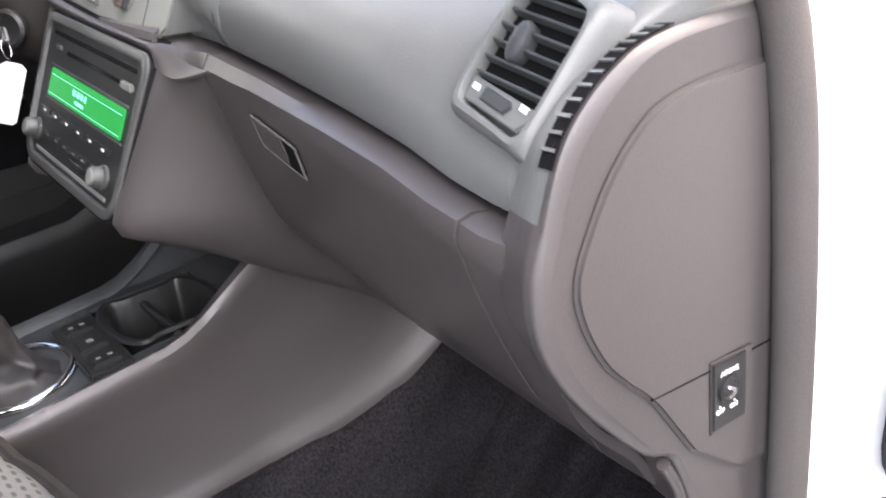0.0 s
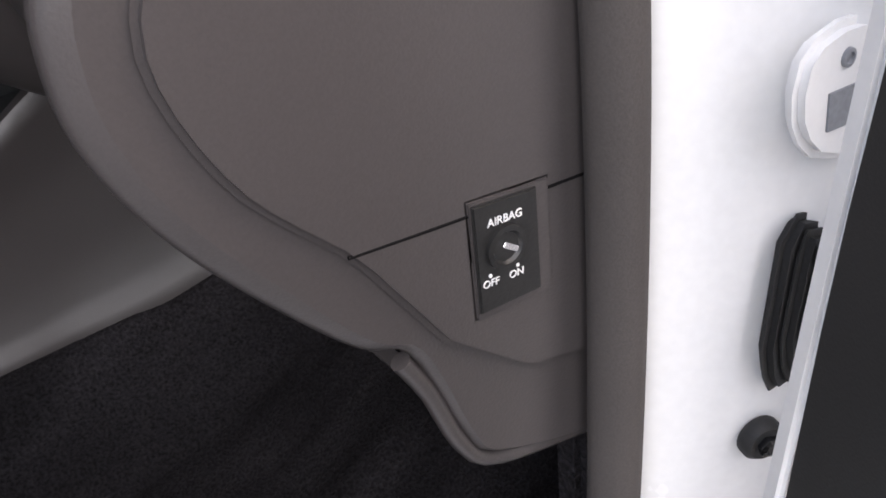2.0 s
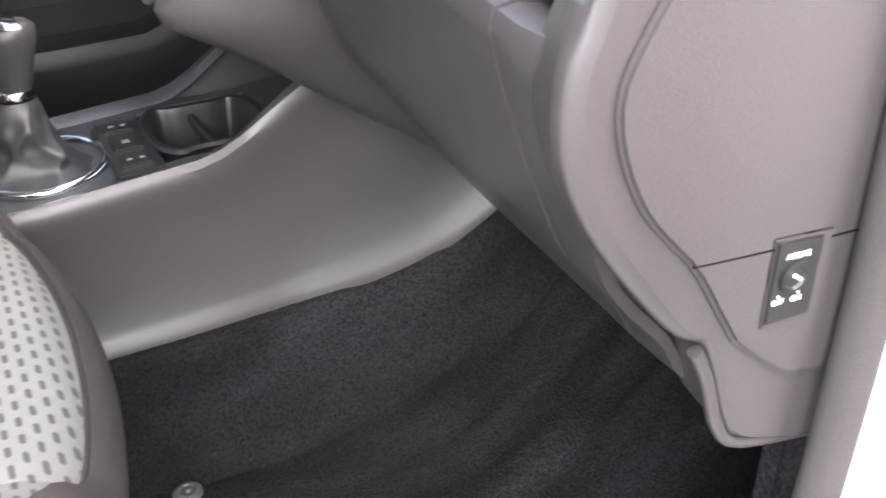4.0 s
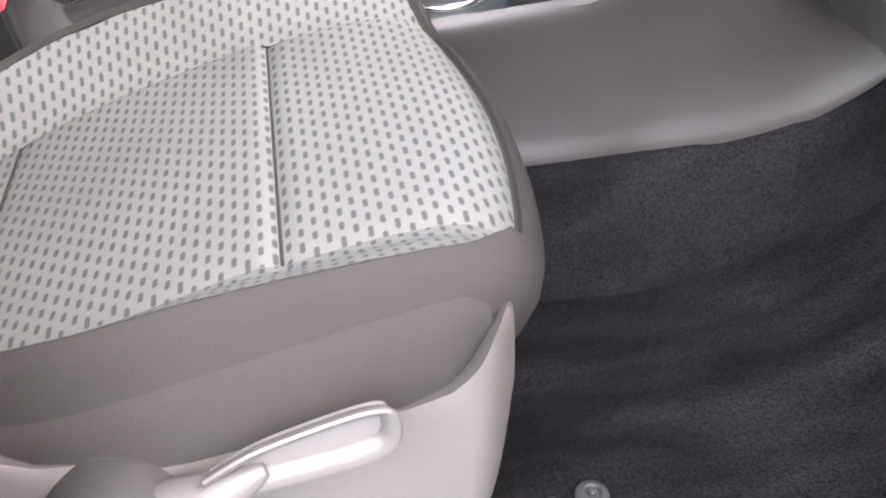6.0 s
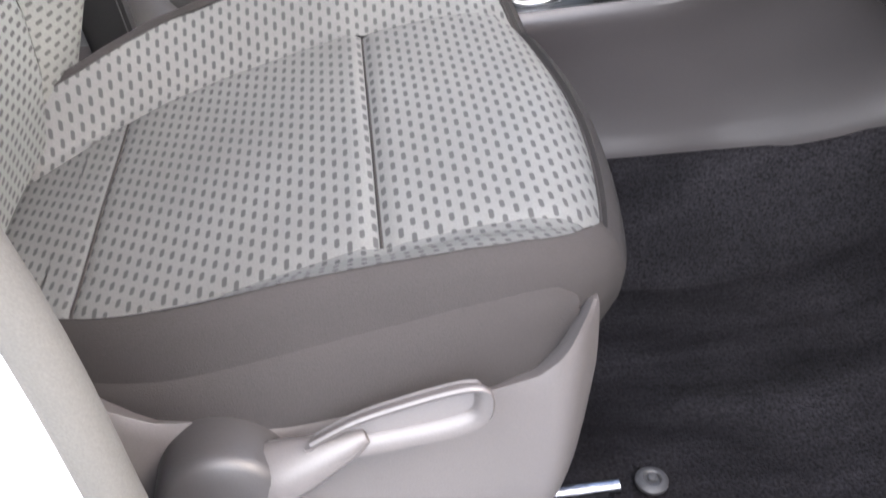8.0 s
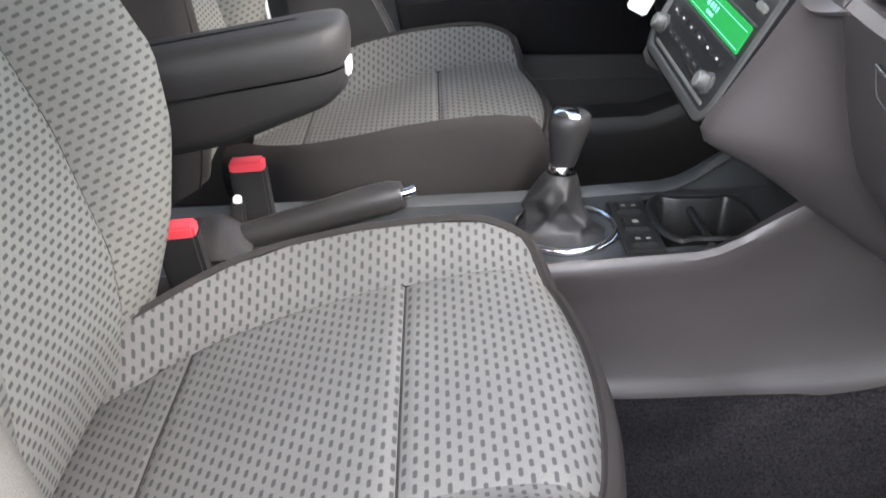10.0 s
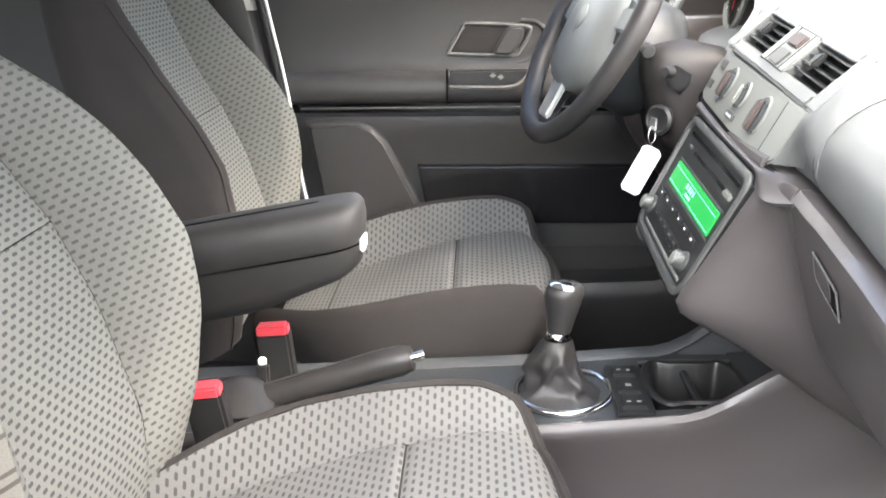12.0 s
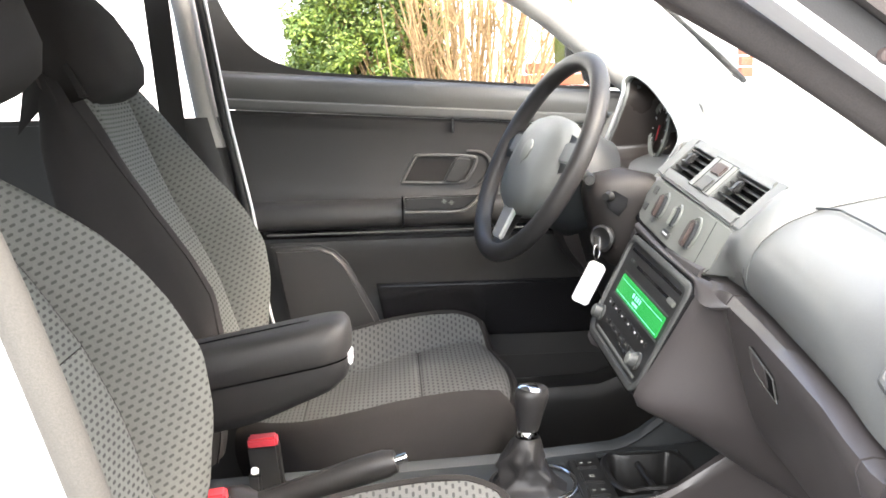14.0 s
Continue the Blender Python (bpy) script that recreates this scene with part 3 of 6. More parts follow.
def lettering(text, size, at, turn, mat, parent, name="lettering"):
    cu = bpy.data.curves.new(name, "FONT")
    cu.body, cu.size, cu.align_x, cu.align_y, cu.extrude = text, size, "CENTER", "CENTER", 0.0002
    tmp = bpy.data.objects.new(name, cu)
    scene.collection.objects.link(tmp)
    me = bpy.data.meshes.new_from_object(tmp.evaluated_get(bpy.context.evaluated_depsgraph_get()))
    bpy.data.objects.remove(tmp)
    me.materials.append(mat)
    ob = new(name, me)
    ob.parent = parent
    ob.matrix_basis = Matrix.Translation(at) @ turn.to_4x4()
    return ob


FACE_R = Euler((radians(90), 0, 0)).to_matrix()
lettering("AIRBAG", 0.0044, (SC[0] - 0.0025, SY - 0.0031, SC[1] + 0.0135), Matrix.Rotation(radians(5), 3, "Y") @ FACE_R, WHITEPL, sw)
lettering("OFF", 0.0042, (SC[0] - 0.0105, SY - 0.0031, SC[1] - 0.0095), Matrix.Rotation(radians(5), 3, "Y") @ FACE_R, WHITEPL, sw)
lettering("ON", 0.0042, (SC[0] + 0.0010, SY - 0.0031, SC[1] - 0.0105), Matrix.Rotation(radians(5), 3, "Y") @ FACE_R, WHITEPL, sw)

for dx, dz in ((-0.0105, -0.0065), (0.0018, -0.0075)):
    part("dot", lathe([(0.0, 0.0004), (0.0007, 0.0003), (0.0008, 0.0), (0.0, 0.0)], (SC[0] + dx, SY - 0.0029, SC[1] + dz), (0, -1, 0), 10), WHITEPL, sw)

# glovebox handle: a paddle beside a dark finger hole, in a thin rim
def on_lid(y, z):
    """The lid's surface at y and height z."""
    row = dash_ring(low(y), y, 120)
    return min((p for p in row if p.x < 0.15 and p.z < 0.56), key=lambda p: abs(p.z - z))


lc, lr, lu = on_lid(-0.3395, 0.537), on_lid(-0.372, 0.5315) - on_lid(-0.307, 0.5415), on_lid(-0.34, 0.546) - on_lid(-0.34, 0.526)
lr.normalize()
lu = (lu - lr * lu.dot(lr)).normalized()
latch_m = Matrix.Translation(lc + lr.cross(lu) * 0.0014) @ Matrix((lr, lu, lr.cross(lu))).transposed().to_4x4()


def on_latch(name, bm, mat, label=""):
    bmesh.ops.transform(bm, matrix=latch_m, verts=bm.verts)
    return part(name, bm, mat, lid, label)


rim_ = [(-0.0345, 0.0125), (0.030, 0.0130), (0.0345, 0.010), (0.0350, -0.010), (0.031, -0.0135), (-0.026, -0.0130), (-0.0320, -0.010), (-0.0345, 0.0125)]
# Plate flush with the lid, coloured black for the shade in the hole.
on_latch("latch_recess", prism(rim_[:-1], -0.012, 0.0006, "z", 0.0004), VOID)
on_latch("latch_rim", tube([Vector((p.x, p.y, 0.0006)) for p in spline([(x, y, 0) for x, y in rim_], 60)], 0.0010, 8), BELT)
on_latch("latch_paddle", prism([(-0.0325, 0.0110), (0.013, 0.0115), (0.0155, -0.002), (0.0120, -0.0120), (-0.025, -0.0115), (-0.0305, -0.009)], -0.004, 0.0014, "z", 0.0008), GREY, "grey pull paddle")


# ---- air vents ----
def vent(name, label, centre, right, up, w, h_, slats, parent=None, tabs=1):
    """A louvred outlet: frame, dark throat, slats and a thumb slider. right and up span its face."""
    ob = thing(name, label, "air vent", "air vents")
    c, r, u = Vector(centre), Vector(right).normalized(), Vector(up).normalized()
    n = r.cross(u).normalized()
    m = Matrix((r, u, n)).transposed()

    def put(size, off, bevel=0.001):
        return block(size, c + m @ Vector(off), bevel, m)

    t = 0.005
    part("frame", join(put((w, t, 0.012), (0, h_ / 2, 0.0)), put((w, t, 0.012), (0, -h_ / 2, 0.0)), put((t, h_, 0.012), (w / 2, 0, 0.0)), put((t, h_, 0.012), (-w / 2, 0, 0.0))), UPPER, ob)
    part("throat", put((w - t, h_ - t, 0.004), (0, 0, -0.012)), GLOSSBLACK, ob)
    for k in range(slats):
        y = -h_ / 2 + h_ * (k + 0.5) / slats
        part("slat", block((w - t, 0.0022, 0.014), c + m @ Vector((0, y, -0.002)), 0.0008, m @ Matrix.Rotation(radians(25), 3, "X")), BLACK, ob)
    for k in range(tabs):
        part("thumb_slider", put((0.012, h_ * 0.34, 0.008), ((-0.1 + 0.3 * k) * w, 0.08 * h_, 0.008), 0.002), BLACK, ob)
    return ob


# passenger vent, set in the raised end of the pad
pv = thing("air_vent", "dark louvred air vent in a raised grey surround", "air vent", "air vents")
VO, VX = Vector((0.1160, -0.5965, 0.6190)), Vector((-0.10, -1, -0.115)).normalized()
VY = Vector((0.040, -0.030, 0.052))
VY = (VY - VX * VY.dot(VX)).normalized()
VN = VX.cross(VY)
vent_at = lambda x, y, z: VO + VX * x * 0.90 + VY * y * 0.92 + VN * z


def vent_ring(grow, z):
    """The rounded outline of the vent's surround: a slanting box, straight at its foot."""
    box = [(-0.032, -0.024), (0.0, -0.0275), (0.018, -0.029), (0.0245, -0.022), (0.0265, 0.008), (0.0265, 0.036), (0.019, 0.044), (-0.008, 0.046), (-0.024, 0.042), (-0.032, 0.030), (-0.0365, 0.004), (-0.0365, -0.018)]
    pts = spline([(x + math.copysign(grow, x + 0.004), y + math.copysign(grow, y - 0.008), 0) for x, y in box + box[:1]], 61)[:-1]
    return [vent_at(p.x, p.y, z) for p in pts]


part("surround", loft([vent_ring(g, z) for g, z in ((0.011, -0.016), (0.009, -0.005), (0.0065, 0.0010), (0.004, 0.0030), (0.001, 0.0030), (-0.0005, 0.002), (-0.001, -0.010))], closed=True), UPPER, pv)
# Near-black sheet just below the surface, for the shade of a deep throat.
part("throat", prism([(p.x, p.y) for p in [Vector((-0.034, 0.046, 0)), Vector((0.027, 0.046, 0)), Vector((0.027, -0.013, 0)), Vector((-0.036, -0.010, 0))]], -0.0075, -0.0055, "z"), VOID, pv).matrix_basis = Matrix.Translation(VO) @ Matrix((VX * 0.90, VY * 0.92, VN)).transposed().to_4x4()
for k in range(6):
    y = -0.0065 + 0.0095 * k
    part("slat", block((0.0550, 0.0013, 0.0065), vent_at(-0.0045, y, -0.0015), 0.0006, Matrix((VX, VY, VN)).transposed() @ Matrix.Rotation(radians(-22), 3, "X")), BEZEL, pv)
part("thumb_slider", loft([[vent_at(-0.0125 + 0.0065 * math.cos(a) * f, 0.0165 + 0.0125 * math.sin(a) * f, z) for a in (2 * math.pi * j / 20 for j in range(20))] for f, z in ((0.9, -0.006), (1.0, 0.001), (0.9, 0.0035), (0.5, 0.005), (0.05, 0.0053))], closed=True), CONSOLE, pv)
bar = part("control_bar", prism([(-0.0355, -0.0225), (0.017, -0.0265), (0.0225, -0.021), (0.0245, -0.0125), (-0.0355, -0.0085)], -0.010, -0.0002, "z", 0.001), UPPER, pv)
wh = part("wheel", prism([(-0.021, -0.0195), (0.003, -0.0215), (0.007, -0.0165), (0.004, -0.0135), (-0.020, -0.0115)], -0.004, 0.0012, "z", 0.0008), CONSOLE, pv)
sy = [part("symbol", prism([(x, -0.0155), (x + 0.006, -0.016), (x + 0.006, -0.0125), (x, -0.012)], -0.001, 0.0004, "z"), WHITEPL, pv) for x in (-0.0315, 0.0125)]
for o in (bar, wh, *sy):
    o.matrix_basis = Matrix.Translation(VO) @ Matrix((VX * 0.90, VY * 0.92, VN)).transposed().to_4x4()
# row of demister slots on the end of the dashboard
dem = thing("demister_grille", "curved row of black demister slots with thin grey bars", "air vent")
dem_k = [k for k, p in enumerate(DEM[4]) if p.x < 0.168 and p.z > 0.588]

last_k = len(dem_k) - 1


def slot_at(k, v, h_):
    """A point of the grille: k along the arc, v across it, h_ above the surface."""
    def on(i, w):
        j = min(len(DEM) - 2, int(w))
        return DEM[j][dem_k[i]].lerp(DEM[j + 1][dem_k[i]], w - j)

    k0, w = min(last_k, int(k)), lerp(1.3, 7.9, v)
    k1 = min(k0 + 1, last_k)
    n_ = (on(min(k0 + 2, last_k), w) - on(max(k0 - 2, 0), w)).cross(on(k0, min(9, w + 1.2)) - on(k0, max(0, w - 1.2))).normalized()
    return on(k0, w).lerp(on(k1, w), k - k0) + (n_ if n_.x < 0 else -n_) * h_


# Black band on the surface; its colour stands for the slots' dark depth.
part("slot_band", loft([[slot_at(k, v, 0.0012) for v in dense(0, 1, 9)] for k in range(last_k + 1)], thick=0.0006), VOID, dem)
for j in range(1, 12):
    k = last_k * j / 12
    part("bar", loft([[slot_at(k + dk, v, h_) for dk, h_ in ((-0.16, 0.0006), (-0.14, 0.0022), (0.14, 0.0022), (0.16, 0.0006))] for v in dense(0, 1, 9)]), UPPER, dem)

# ---- centre stack ----
def plane_on(p0, x_dir, y_dir):
    a = Vector(x_dir).normalized()
    b = Vector(y_dir)
    b = (b - a * b.dot(a)).normalized()
    return Matrix.Translation(p0) @ Matrix((a, b, a.cross(b))).transposed().to_4x4()


radio_m = plane_on((0.0650, -0.003, 0.520), (0, -1, -0.06), (0.064, 0, 0.131))
radio = thing("car_radio", "black car radio with a lit green display and two round knobs", "radio")
radio.matrix_basis = radio_m


def slab(name, x, y, w, h_, z0, z1, mat, parent, bevel=0.002, label=""):
    return part(name, block((w, h_, z1 - z0), (x, y, (z0 + z1) / 2), bevel), mat, parent, label)


def rounded(x0, x1, y0, y1, r_top, r_foot, pinch=0.0, n=8):
    """A box outline with rounded corners, pinched in at its foot."""
    out = []
    for cx, cy, r, a0 in ((x1 - r_top, y1 - r_top, r_top, 0), (x0 + r_top, y1 - r_top, r_top, 90), (x0 + r_foot + pinch, y0 + r_foot, r_foot, 180), (x1 - r_foot - pinch, y0 + r_foot, r_foot, 270)):
        out += [(cx + r * math.cos(radians(a0 + 90 * k / n)), cy + r * math.sin(radians(a0 + 90 * k / n))) for k in range(n + 1)]
    return out


def bezel(rings):
    return loft([[(x, y, z) for x, y in rounded(*box)] for box, z in rings], closed=True)


part("fascia", prism(rounded(-0.126, 0.132, -0.070, 0.069, 0.012, 0.020, 0.004), -0.02, 0.0, "z", 0.001), BLACK, radio)
part("bezel_line", bezel((((-0.1375, 0.1435, -0.0810, 0.0790, 0.018, 0.030, 0.006), -0.004), ((-0.1375, 0.1435, -0.0810, 0.0790, 0.018, 0.030, 0.006), 0.0012), ((-0.1345, 0.1405, -0.0780, 0.0760, 0.017, 0.028, 0.006), 0.0012))), GLOSSBLACK, radio)
part("bezel", bezel((((-0.1350, 0.1410, -0.0785, 0.0765, 0.017, 0.028, 0.006), 0.000), ((-0.1345, 0.1405, -0.0780, 0.0760, 0.017, 0.028, 0.006), 0.0032), ((-0.1320, 0.1380, -0.0755, 0.0735, 0.016, 0.026, 0.006), 0.0045), ((-0.1260, 0.1320, -0.0700, 0.0680, 0.013, 0.021, 0.005), 0.0040), ((-0.1245, 0.1305, -0.0685, 0.0665, 0.012, 0.020, 0.005), -0.001))), BEZEL, radio, "grey frame")
DISPLAY = bpy.data.materials.new("green_display")
DISPLAY.use_nodes = True
dp = DISPLAY.node_tree.nodes["Principled BSDF"]
dp.inputs["Base Color"].default_value = (0.01, 0.08, 0.02, 1)
dp.inputs["Roughness"].default_value = 0.25
dp.inputs["Emission Color"].default_value = (0.03, 0.62, 0.12, 1)
dp.inputs["Emission Strength"].default_value = 0.10
DISPTEXT = bpy.data.materials.new("display_segment")
DISPTEXT.use_nodes = True
dp = DISPTEXT.node_tree.nodes["Principled BSDF"]
dp.inputs["Base Color"].default_value = (0.2, 0.6, 0.5, 1)
dp.inputs["Emission Color"].default_value = (0.3, 0.8, 0.7, 1)
dp.inputs["Emission Strength"].default_value = 0.12
disp = slab("display", 0.008, 0.0085, 0.204, 0.029, 0.0, 0.0022, DISPLAY, radio, 0.0012, "lit green display")
for x, w in ((-0.018, 0.010), (-0.006, 0.008), (0.004, 0.008), (0.014, 0.006)):
    slab("segment", x, 0.0105, w * 0.8, 0.006, 0.0022, 0.0025, DISPTEXT, disp, 0.0001)
slab("segment", 0.0, 0.0025, 0.024, 0.0035, 0.0022, 0.0025, DISPTEXT, disp, 0.0001)
slab("display_line", 0.008, 0.0165, 0.198, 0.0006, 0.0022, 0.0024, DISPTEXT, disp, 0.0001)
slab("display_line", 0.008, -0.0025, 0.198, 0.0006, 0.0022, 0.0024, DISPTEXT, disp, 0.0001)
slab("display_frame", 0.008, 0.0255, 0.214, 0.0030, 0.0, 0.0018, BEZEL, radio, 0.0008)
slab("display_frame", 0.008, -0.0085, 0.214, 0.0030, 0.0, 0.0018, BEZEL, radio, 0.0008)
slab("disc_slot", 0.012, 0.0425, 0.150, 0.0040, 0.0, 0.0010, GLOSSBLACK, radio, 0.001)
slab("upper_strip", 0.002, 0.0575, 0.225, 0.0045, 0.0, 0.0012, GLOSSBLACK, radio, 0.001)
slab("small_button", -0.086, 0.0445, 0.016, 0.005, 0.0, 0.003, BEZEL, radio, 0.0012)
slab("eject_button", 0.103, 0.0420, 0.026, 0.0075, 0.0, 0.004, SILVERTRIM, radio, 0.0015)
for k in range(6):
    pb = slab("preset_button", -0.088 + 0.034 * k, -0.0215, 0.029, 0.0085, 0.0, 0.0030, BLACK, radio, 0.0015)
    slab("preset_mark", -0.088 + 0.034 * k, -0.0215, 0.006, 0.0024, 0.0030, 0.0033, WHITEPL, pb, 0.0001)
for k in range(6):
    mb = slab("menu_button", -0.066 + 0.0265 * k, -0.0430, 0.022, 0.0080, 0.0, 0.0030, BLACK, radio, 0.0012)
    slab("menu_mark", -0.066 + 0.0265 * k, -0.0430, 0.008, 0.0018, 0.0030, 0.0033, SILVERTRIM, mb, 0.0001)
part("silver_crescent", prism([(-0.010, -0.0495), (0.030, -0.0505), (0.066, -0.0500), (0.079, -0.0540), (0.070, -0.0560), (0.030, -0.0540)], 0.0, 0.0022, "z", 0.0006), CHROME, radio, "bright silver key")
slab("lower_strip", 0.002, -0.0625, 0.205, 0.0042, 0.0, 0.0014, SILVERTRIM, radio, 0.0008)
for x in (-0.106, 0.091):
    kn = part("knob", lathe([(0.0, 0.0), (0.0118, 0.0), (0.0118, 0.003), (0.0100, 0.004), (0.0096, 0.012), (0.0088, 0.0135), (0.0, 0.0135)], (x, -0.045, 0.0), (0, 0, 1), 24), BEZEL, radio)
    part("knob_cap", lathe([(0.0, 0.0135), (0.0078, 0.0135), (0.0070, 0.0145), (0.0, 0.0148)], (x, -0.045, 0.0), (0, 0, 1), 20), SILVERTRIM, kn)

# heater panel above the radio, grey-green, with three dials
climate = thing("heater_control_panel", "silver-grey heater panel with three dark rotary dials", "heater controls")
climate.matrix_basis = plane_on((0.1215, -0.002, 0.628), (0, -1, -0.075), (0.028, 0, 0.056))
part("fascia", prism([(-0.163, -0.022), (-0.150, -0.029), (0.0, -0.033), (0.138, -0.029), (0.150, -0.020), (0.156, 0.034), (-0.154, 0.037), (-0.168, 0.008)], -0.02, 0.0, "z", 0.002), SILVERTRIM, climate)
for x, y, r, l in ((-0.085, 0.006, 0.0165, 0.0165), (-0.020, 0.006, 0.0125, 0.0135), (0.056, 0.001, 0.0185, 0.0180)):
    oval = lambda f, z: [(x + r * f * math.cos(a), y + 0.002 + l * 1.25 * f * math.sin(a), z) for a in (2 * math.pi * k / 32 for k in range(32))]
    d = part("dial", loft([oval(1.0, -0.001), oval(1.0, 0.0012), oval(0.93, 0.0024), oval(0.86, 0.0012), oval(0.1, 0.0010)], closed=True), SILVERTRIM, climate)
    gx = lambda f: [(x - r * 0.42 * f, y - l), (x - r * 0.50 * f, y), (x - r * 0.34 * f, y + l * 0.85), (x, y + l * 1.02), (x + r * 0.34 * f, y + l * 0.85), (x + r * 0.50 * f, y), (x + r * 0.42 * f, y - l)]
    part("grip_rim", prism(gx(1.25), 0.0, 0.0055, "z", 0.0012), CONSOLE, d)
    part("grip", prism(gx(0.85), 0.005, 0.0105, "z", 0.0022), DIAL if r > 0.014 else SILVERTRIM, d)
slab("push_button", -0.138, 0.021, 0.015, 0.012, -0.001, 0.0028, BEZEL, climate, 0.001)
slab("push_button", -0.148, -0.007, 0.014, 0.011, -0.001, 0.0028, BEZEL, climate, 0.001)
slab("push_button", -0.024, -0.0195, 0.030, 0.0085, -0.001, 0.0028, BEZEL, climate, 0.001)
slab("button_mark", -0.024, -0.0195, 0.020, 0.0025, 0.0028, 0.0031, WHITEPL, climate, 0.0001)
slab("indicator", -0.100, -0.0170, 0.014, 0.007, -0.001, 0.0012, UPPER, climate, 0.001)
slab("panel_seam", 0.103, 0.002, 0.0008, 0.060, -0.001, 0.0006, CONSOLE, climate, 0.0001)
# panel round the stack under the heater
part("stack_ledge", loft([[(x, y, z) for x, z in ((0.15, 0.606), (0.118, 0.602), (0.106, 0.597), (0.103, 0.591), (0.108, 0.585))] for y in dense(-0.138, 0.138, 6)], thick=0.004), GREY, dash)
part("stack_core", block((0.04, 0.24, 0.20), (0.115, 0, 0.50), 0.01, Matrix.Rotation(radians(22), 3, "Y")), BLACK, dash)

# centre vents, flush in a pale fascia with the hazard switch between them
VENT_M = plane_on((0.168, -0.003, 0.684), (0, -1, -0.10), (0.037, 0, 0.034))
vr, vu = VENT_M.to_3x3().col[0].copy(), VENT_M.to_3x3().col[1].copy()
for x, w in ((-0.0925, 0.096), (0.0915, 0.106)):
    vent("air_vent", "dark louvred centre air vent with a thumb slider", VENT_M @ Vector((x, 0.003, 0)), vr, vu, w, 0.050, 5)


def on_vents(name, bm, mat, parent):
    bmesh.ops.transform(bm, matrix=VENT_M, verts=bm.verts)
    return part(name, bm, mat, parent)


fascia = [(x0, x1, y0, y1) for x0, x1, y0, y1 in ((-0.172, -0.1385, -0.036, 0.040), (0.1425, 0.172, -0.036, 0.040), (-0.1385, 0.1425, 0.0265, 0.040), (-0.1385, 0.1425, -0.036, -0.0205))]
for x0, x1, y0, y1 in fascia:
    on_vents("vent_fascia", block((x1 - x0, y1 - y0, 0.030), ((x0 + x1) / 2, (y0 + y1) / 2, -0.009), 0.003), UPPER, dash)
on_vents("vent_bridge", block((0.083, 0.056, 0.030), (-0.003, 0.003, -0.008), 0.003), SILVERTRIM, dash)
on_vents("bridge_groove", block((0.002, 0.050, 0.002), (-0.026, 0.003, 0.0068), 0.0006), CONSOLE, dash)
on_vents("bridge_groove", block((0.002, 0.050, 0.002), (0.022, 0.003, 0.0068), 0.0006), CONSOLE, dash)
hz = thing("hazard_switch", "red-grey hazard light switch between the centre vents", "switch")
on_vents("button", block((0.036, 0.018, 0.006), (-0.002, 0.014, 0.0072), 0.002), DIAL, hz)
on_vents("lower_button", block((0.036, 0.022, 0.005), (-0.002, -0.011, 0.0070), 0.002), BEZEL, hz)
part("vent_base", block((0.060, 0.300, 0.03), (0.196, 0, 0.662), 0.006, Matrix.Rotation(radians(-42.6), 3, "Y")), UPPER, dash)
edge_ = lambda x: VENT_M @ Vector((x, 0.0385, 0.003))
part("centre_top", loft([[edge_(x).lerp(Vector((0.66, -1.03 * x, 0.716)), u) + Vector((0, 0, 0.012 * math.sin(math.pi * min(1, 1.4 * u)))) for u in dense(0, 1, 14)] for x in dense(-0.172, 0.172, 10)], thick=0.004), UPPER, dash)
# cheek between the heater panel, the vents and the seam of the pad
a_ = [climate.matrix_basis @ Vector(p) for p in ((0.146, -0.026, -0.003), (0.152, 0.0, -0.002), (0.155, 0.033, -0.001))] + [VENT_M @ Vector(p) for p in ((0.171, -0.030, 0.003), (0.171, 0.0, 0.004), (0.171, 0.038, 0.003))] + [Vector((0.30, -0.176, 0.716)), Vector((0.45, -0.176, 0.716))]
b_ = [p for p in pad_ring(-0.236) if 0.575 < p.z and p.x < 0.5]
a_, b_ = spline(a_, 30), spline(b_, 30)
part("stack_cheek", loft([[p.lerp(q_, u) + Vector((-0.008, -0.004, 0.010)) * math.sin(math.pi * u) + Vector((-0.001, 0, 0.0012)) for u in dense(0, 1, 10)] for p, q_ in zip(a_, b_)], thick=0.003), UPPER, dash)
lid_head = dash_ring(low(-0.232), -0.232)
top_ = spline([climate.matrix_basis @ Vector(p) for p in ((-0.150, -0.031, -0.004), (0.0, -0.035, -0.004), (0.125, -0.0325, -0.004))] + [a_[0].lerp(b_[0], u) for u in (0.2, 0.6, 1.0)], 40)
foot_ = spline([radio_m @ Vector(p) for p in ((-0.1375, 0.0775, -0.003), (0.0, 0.0775, -0.003), (0.118, 0.0775, -0.003), (0.140, 0.068, -0.003))] + [Vector((0.098, -0.185, 0.566)), min((p for p in lid_head if p.z > 0.55), key=lambda p: p.x)], 40)
part("stack_shoulder", loft([[p.lerp(q_, u) + Vector((-0.006, -0.002, 0.004)) * math.sin(math.pi * u) + Vector((-0.001, -0.001, 0)) for u in dense(0, 1, 8)] for p, q_ in zip(top_, foot_)], thick=0.003), GREY, dash)
part("stack_gap", tube(spline([climate.matrix_basis @ Vector((x, y, -0.004)) for x, y in ((-0.165, -0.024), (-0.150, -0.032), (0.0, -0.0365), (0.138, -0.0325))] + [a_[0].lerp(b_[0], u) + Vector((-0.004, 0, -0.004)) for u in (0.25, 0.6, 1.0)], 40), 0.0042, 8), VOID, dash)

